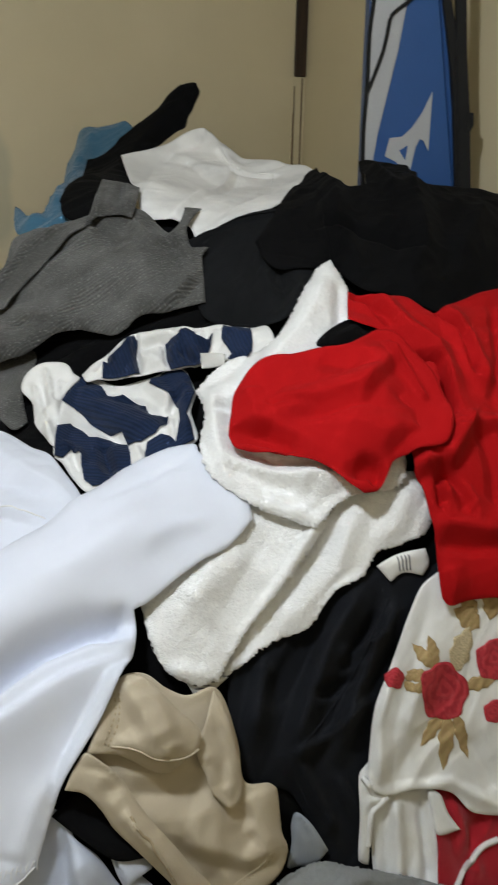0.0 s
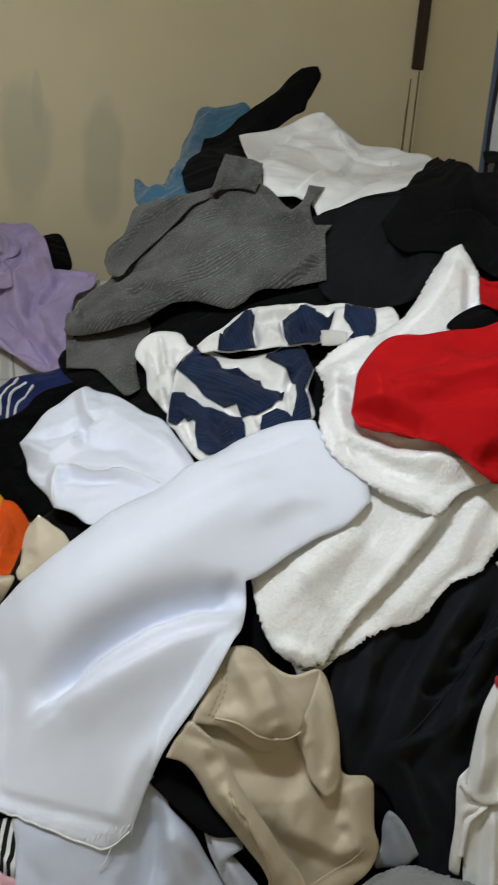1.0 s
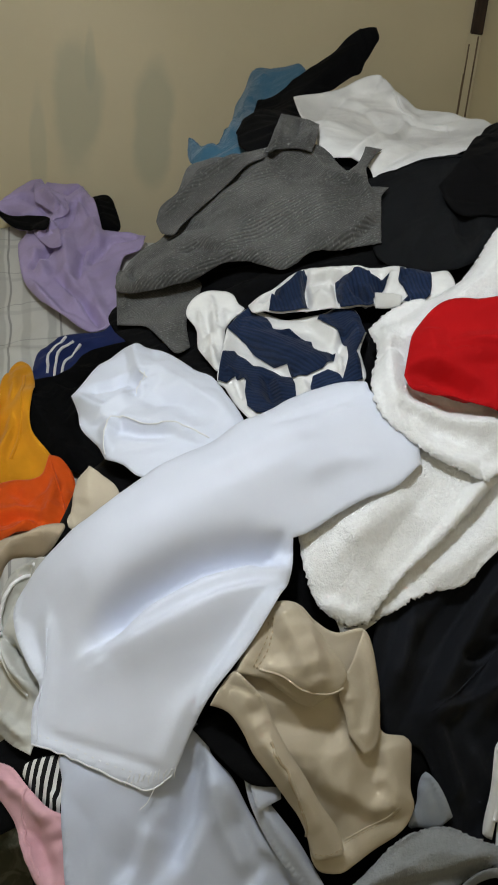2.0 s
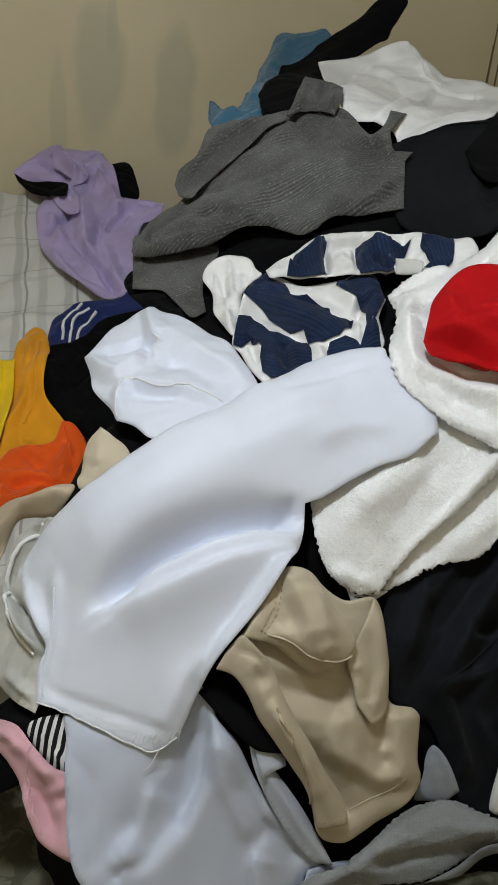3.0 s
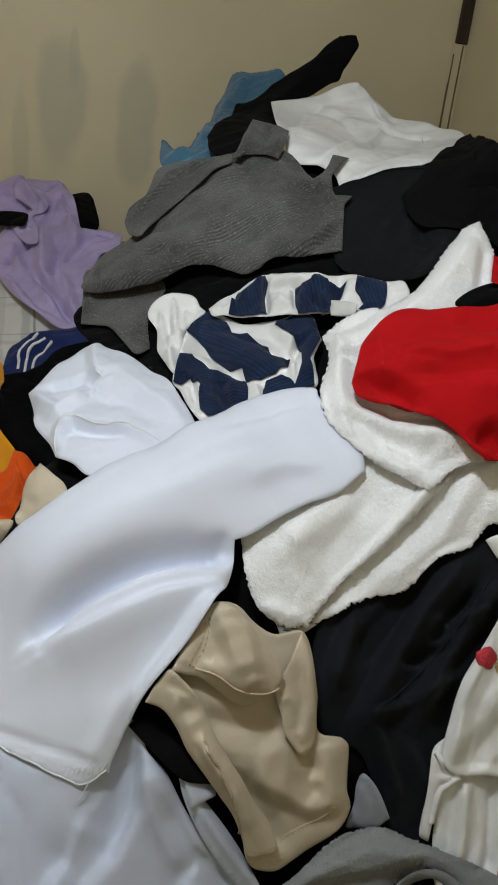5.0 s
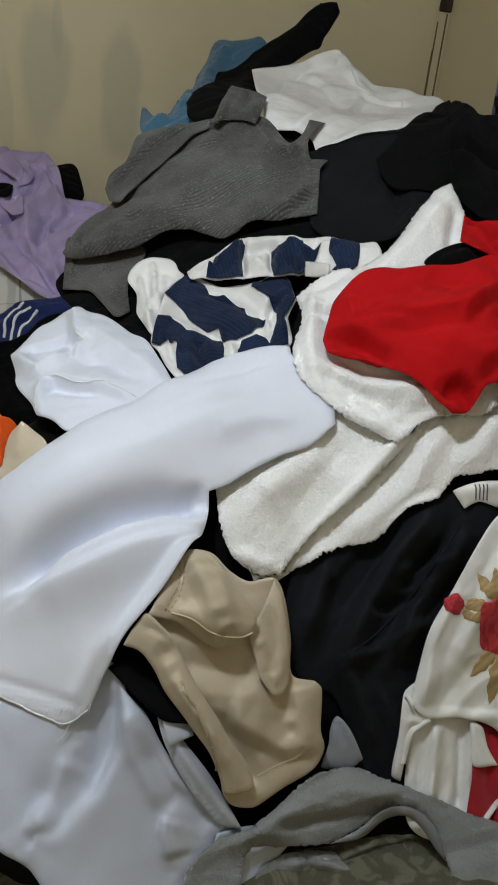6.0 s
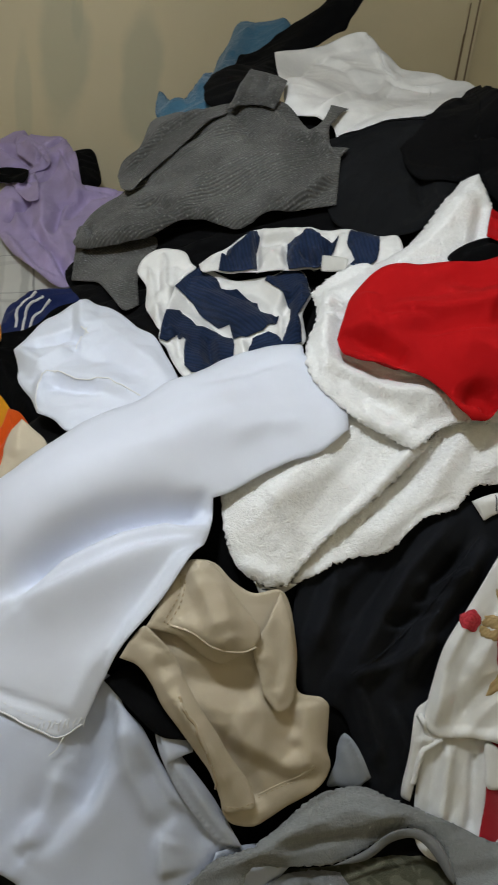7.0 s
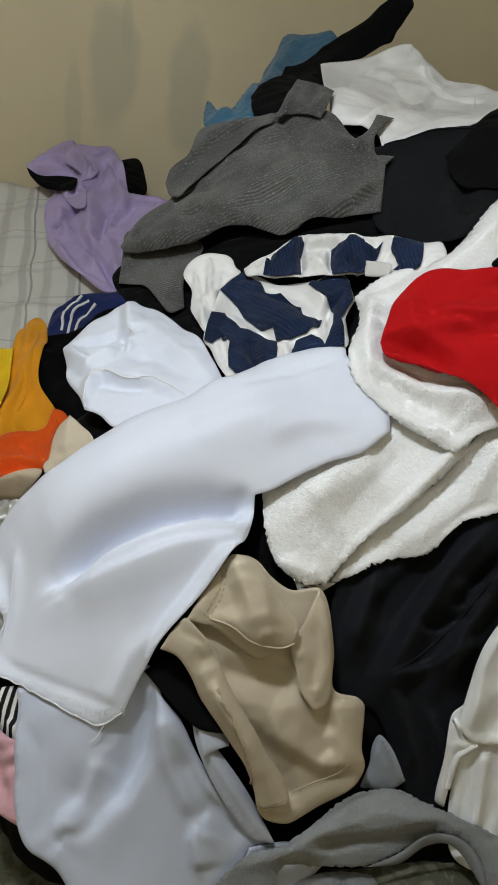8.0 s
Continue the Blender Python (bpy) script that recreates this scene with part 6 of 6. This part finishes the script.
for k in range(10):
    # loose threads along the frayed hem
    a = np.array((-0.322, -0.291)) + (np.array((-0.264, -0.272)) - np.array((-0.322, -0.291))) * k / 9
    drop = 0.003 + 0.005 * random.random()
    line = [(a[0] + 0.004 * random.random(), a[1] + 0.006), (a[0] + 0.003 * (random.random() - 0.5), a[1] - drop * 0.3), (a[0] + 0.006 * (random.random() - 0.5), a[1] - drop)]
    seam("loose_thread", "polo_shirt", PILE, line, M["thread"], 0.0005, 0.001)
seam("long_thread", "polo_shirt", PILE, [(-0.285, -0.291), (-0.289, -0.301), (-0.293, -0.312), (-0.301, -0.321)], M["thread"], 0.0006, 0.0)
seam("drawcord", "red_singlet", PILE, [(0.452, -0.209), (0.422, -0.221), (0.397, -0.247), (0.377, -0.276), (0.359, -0.304)], M["cream"], 0.0055, 0.004)
seam("shoulder_seam", "charcoal_tshirt", PILE, [(-0.104, 0.852), (-0.018, 0.904), (0.076, 0.936), (0.153, 0.976)], M["charcoal"], 0.0022, 0.0)
seam("trouser_seam", "black_trousers", PILE, [(0.235, 0.107), (0.183, 0.008), (0.121, -0.073), (0.082, -0.113)], M["black_tech"], 0.002, 0.0)
for k in range(5):
    # illegible print on the care label
    a, b = 0.10 + 0.15 * k, 0.82 - 0.10 * k
    p0, p1, p2 = np.array((-0.077, -0.039)), np.array((-0.029, -0.028)), np.array((-0.063, -0.062))
    q0 = p0 + (p2 - p0) * a
    q1 = p1 + (p2 - p1) * a
    seam("printed_line", "care_label", PILE, [tuple(q0 + (q1 - q0) * 0.15), tuple(q0 + (q1 - q0) * b)], M["ink"], 0.0009, 0.0)
for k in range(4):
    # dark stripes of the collar tip
    seam("stripe", "striped_collar", PILE, [tuple(np.array((0.244, 0.159)) + (0.006 * k, 0.001 * k)), tuple(np.array((0.250, 0.142)) + (0.006 * k, 0.001 * k))], M["ink"], 0.0012, 0.0)

seam("hood_seam", "black_jacket", PILE, [(0.152, 1.309), (0.153, 0.859), (0.174, 0.730)], M["black"], 0.0022, 0.0)
seam("neck_rib", "white_sweatshirt", PILE, [(-0.089, 1.544), (-0.056, 1.461), (-0.023, 1.430)], M["white_knit"], 0.004, 0.0)
seam("pocket_seam", "white_sweatshirt", PILE, [(0.027, 1.429), (0.063, 1.424), (0.063, 1.365)], M["white_knit"], 0.0025, 0.0)
seam("toe_seam", "black_legging", PILE, [(-0.205, 1.733), (-0.184, 1.690), (-0.174, 1.669)], M["black"], 0.003, 0.0)
seam("neckline", "mustard_tshirt", SLOPE, [(-0.116, 0.172), (-0.057, 0.016), (-0.048, -0.091)], M["mustard"], 0.004, 0.0)
seam("hem", "black_pullover", SLOPE, [(-0.096, 0.113), (-0.063, 0.029), (-0.012, -0.050)], M["black"], 0.004, 0.0)
seam("ruffle", "pink_top", PILE, [(-0.454, -0.325), (-0.455, -0.358), (-0.441, -0.388), (-0.415, -0.419)], M["pink"], 0.002, 0.0, wobble=0.006)

# the tied cord of the white shorts
for pts in ([(0.212, -0.113), (0.227, -0.142), (0.242, -0.158)], [(0.200, -0.133), (0.219, -0.153), (0.244, -0.155)], [(0.244, -0.157), (0.229, -0.170), (0.217, -0.184), (0.214, -0.226)]):
    seam("tie", "strap", PILE, pts, M["cream"], 0.0055, 0.002)


seam("arm_binding", "pale_grey_vest", PILE, [(-0.529, -0.029), (-0.558, -0.065), (-0.566, -0.123), (-0.526, -0.181), (-0.483, -0.211)], M["cream"], 0.0035, 0.0)
seam("side_seam", "black_tshirt", PILE, [(-0.522, 0.521), (-0.450, 0.589), (-0.343, 0.619)], M["black"], 0.002, 0.0)

# three white stripes on the navy sleeve
for k in range(3):
    a, b, c = np.array((-0.075, 0.213)), np.array((-0.088, 0.278)), np.array((-0.055, 0.323))
    off = np.array((0.022 * k, -0.008 * k))
    seam("sleeve_stripe", "navy_jersey", SLOPE, [tuple(a + off), tuple(b + off), tuple(c + off)], M["white_knit"], 0.0045, -0.001)


# ---- roses and leaves printed on the blouse ----
def flower(at, size, turn):
    cu, cw = at
    rim = []
    for i in range(24):
        t = 2 * math.pi * i / 24 + turn
        rr = size * (1 + 0.07 * math.sin(5 * t) + 0.04 * math.sin(9 * t + 2))
        rim.append((cu + rr * math.cos(t), cw + rr * math.sin(t) * 0.82))
    cloth("printed_rose", PILE, 0.06, rim, mat=M["rose"], cell=0.0036, parent="floral_blouse", printed=0.0022, motif=(cu, cw, size))


def leaf(at, length, width, turn, mat):
    cu, cw = at
    c, s = math.cos(radians(turn)), math.sin(radians(turn))
    rim = []
    n = 7
    for side in (1, -1):
        for i in range(n):
            x = i / n if side == 1 else 1 - i / n
            y = side * width * math.sin(math.pi * min(1, x * 0.97 + 0.03)) ** 0.8 * (1 - 0.3 * x) * (0.8 if i % 2 else 1.1)
            rim.append((cu + length * x * c - y * s, cw + length * x * s + y * c) + ((1,) if x in (0, 1) else ()))
    cloth("printed_leaf", PILE, 0.06, rim, mat=M[mat], cell=0.0032, parent="floral_blouse", printed=True, motif=(cu, cw, length * 0.35))


PX = 0.00085
for at, size, width, turn, mat in (((0.343, 0.015), 78, 26, 65, "pale_leaf"), ((0.387, 0.077), 60, 22, 160, "leaf_print"), ((0.376, 0.083), 52, 20, 120, "leaf_print"), ((0.406, 0.086), 60, 22, 95, "leaf_print"),
                                   ((0.343, -0.038), 92, 20, -92, "leaf_print"), ((0.353, -0.037), 80, 15, -62, "leaf_print"), ((0.334, -0.039), 70, 15, -128, "leaf_print"),
                                   ((0.309, 0.012), 58, 15, 140, "leaf_print"), ((0.314, 0.016), 52, 14, 112, "leaf_print"), ((0.300, -0.004), 46, 13, 165, "leaf_print"), ((0.298, -0.011), 34, 11, 195, "leaf_print"),
                                   ((0.367, -0.001), 66, 14, 10, "leaf_print"), ((0.259, -0.007), 30, 9, -30, "leaf_print"), ((0.260, -0.003), 28, 8, 15, "leaf_print")):
    leaf(at, size * PX, width * PX, turn, mat)
for at, r, turn in (((0.331, -0.013), 52, 0.3), ((0.243, -0.005), 19, 1.2), ((0.416, 0.035), 38, 2.0), ((0.423, -0.033), 22, 0.8), ((0.515, -0.010), 44, 1.6)):
    flower(at, r * PX, turn)


# ---- sports bag standing behind the heap, against the wall ----
BAG_Y = 2.2


def slab(name, outline, y0, y1, mat, parent, bevel=0.0, label="", rounded=False):
    """A flat piece with a given outline (x, z), from y0 (front) to y1."""
    if rounded:
        outline = [tuple(p) for p in curve_round(outline, 0.02)[0]]
    bm = bmesh.new()
    f = bm.faces.new([bm.verts.new((p[0], y0, p[1])) for p in outline])
    e = bmesh.ops.extrude_face_region(bm, geom=[f])
    for v in e["geom"]:
        if isinstance(v, bmesh.types.BMVert):
            v.co.y = y1
    if bevel:
        rim = [x for x in bm.edges if abs(x.verts[0].co.y - y0) < 1e-6 and abs(x.verts[1].co.y - y0) < 1e-6]
        bmesh.ops.bevel(bm, geom=rim, offset=bevel, segments=3, affect="EDGES")
    ob = from_bm(name, bm, mat, parent)
    return tagged(ob, label)


bag = new("sports_bag")
tagged(bag, "tall blue, silver and black sports bag standing behind the heap", "bag")
(b_lx, b_lz), (b_rx, b_rz) = (0.312, 1.455), (0.577, 1.459)
(t_lx, t_lz), (t_rx, t_rz) = (0.305, 1.905), (0.496, 1.908)
foot, head_z = 0.30, 2.22
at_l = lambda z: b_lx + (t_lx - b_lx) * (z - b_lz) / (t_lz - b_lz)
at_r = lambda z: b_rx + (t_rx - b_rx) * (z - b_rz) / (t_rz - b_rz)
slab("body", [(at_l(foot), foot), (at_r(foot) - 0.0, foot), (at_r(head_z), head_z), (at_l(head_z), head_z)], BAG_Y, BAG_Y + 0.10, M["bag_blue"], bag, 0.018)
slab("side_panel", [(at_l(foot) + 0.001, foot + 0.02), (0.329, 1.455), (0.344, 1.585), (0.383, 1.790), (0.398, 1.906), (0.406, 2.030), (at_l(head_z) + 0.02, head_z - 0.03), (0.307, 1.905), (0.307, 1.682)], BAG_Y - 0.004, BAG_Y + 0.01, M["bag_silver"], bag, 0.001, "silver side panel")
lx = [(0.311, 1.955), (0.312, 1.905), (0.306, 1.828), (0.308, 1.709), (0.306, 1.585), (0.313, 1.455)]
v, f = tube([(x, BAG_Y - 0.004, z) for x, z in smooth_line(lx, 0.02)], 0.0055, 8)
as_object("piping", v, f, M["bag_black"], bag)
lx = [(0.309, 1.689), (0.322, 1.723), (0.344, 1.789), (0.353, 1.842), (0.359, 1.870), (0.389, 1.894), (0.416, 1.917)]
v, f = tube([(x, BAG_Y - 0.006, z) for x, z in smooth_line(lx, 0.02)], 0.005, 8)
as_object("piping", v, f, M["bag_black"], bag)
slab("edge_band", [(0.568, 1.459), (0.534, 1.712), (0.489, 1.908), (0.465, 2.043), (0.487, 2.043), (0.510, 1.908), (0.548, 1.766), (0.593, 1.459)], BAG_Y - 0.006, BAG_Y + 0.09, M["bag_black"], bag, 0.002)
slab("strap", [(0.579, 1.444), (0.536, 1.779), (0.506, 2.032), (0.531, 2.032), (0.562, 1.780), (0.584, 1.645), (0.610, 1.445)], BAG_Y - 0.012, BAG_Y + 0.012, M["bag_black"], bag, 0.002, "black webbing carrying strap")
slab("buckle", [(0.575, 1.645), (0.593, 1.644), (0.597, 1.614), (0.589, 1.597), (0.580, 1.597)], BAG_Y - 0.018, BAG_Y + 0.014, M["bag_black"], bag, 0.002)
slab("emblem", [(0.482, 1.694), (0.485, 1.548), (0.470, 1.573), (0.459, 1.578), (0.449, 1.556), (0.440, 1.498), (0.420, 1.492), (0.401, 1.518), (0.368, 1.533), (0.378, 1.579), (0.411, 1.583), (0.436, 1.606), (0.460, 1.643)], BAG_Y - 0.003, BAG_Y + 0.01, M["bag_silver"], bag, 0.0, "plain silver emblem shape")
slab("emblem_gap", [(0.428, 1.561), (0.424, 1.524), (0.406, 1.548)], BAG_Y - 0.0045, BAG_Y + 0.008, M["bag_blue"], bag)

# splits in the bare corner strip
for k, (a, z0, z1) in enumerate(((0.012, 1.2, 1.83), (0.046, 1.2, 1.80), (0.050, 1.45, 1.70))):
    room = room_box("crack", a, a + 0.006 - 0.001 * k, 0.006, 0.008, z0, z1, M["split_wood"])
    room.parent = strip
    room.matrix_basis = strip.matrix_basis.inverted() @ room.matrix_basis
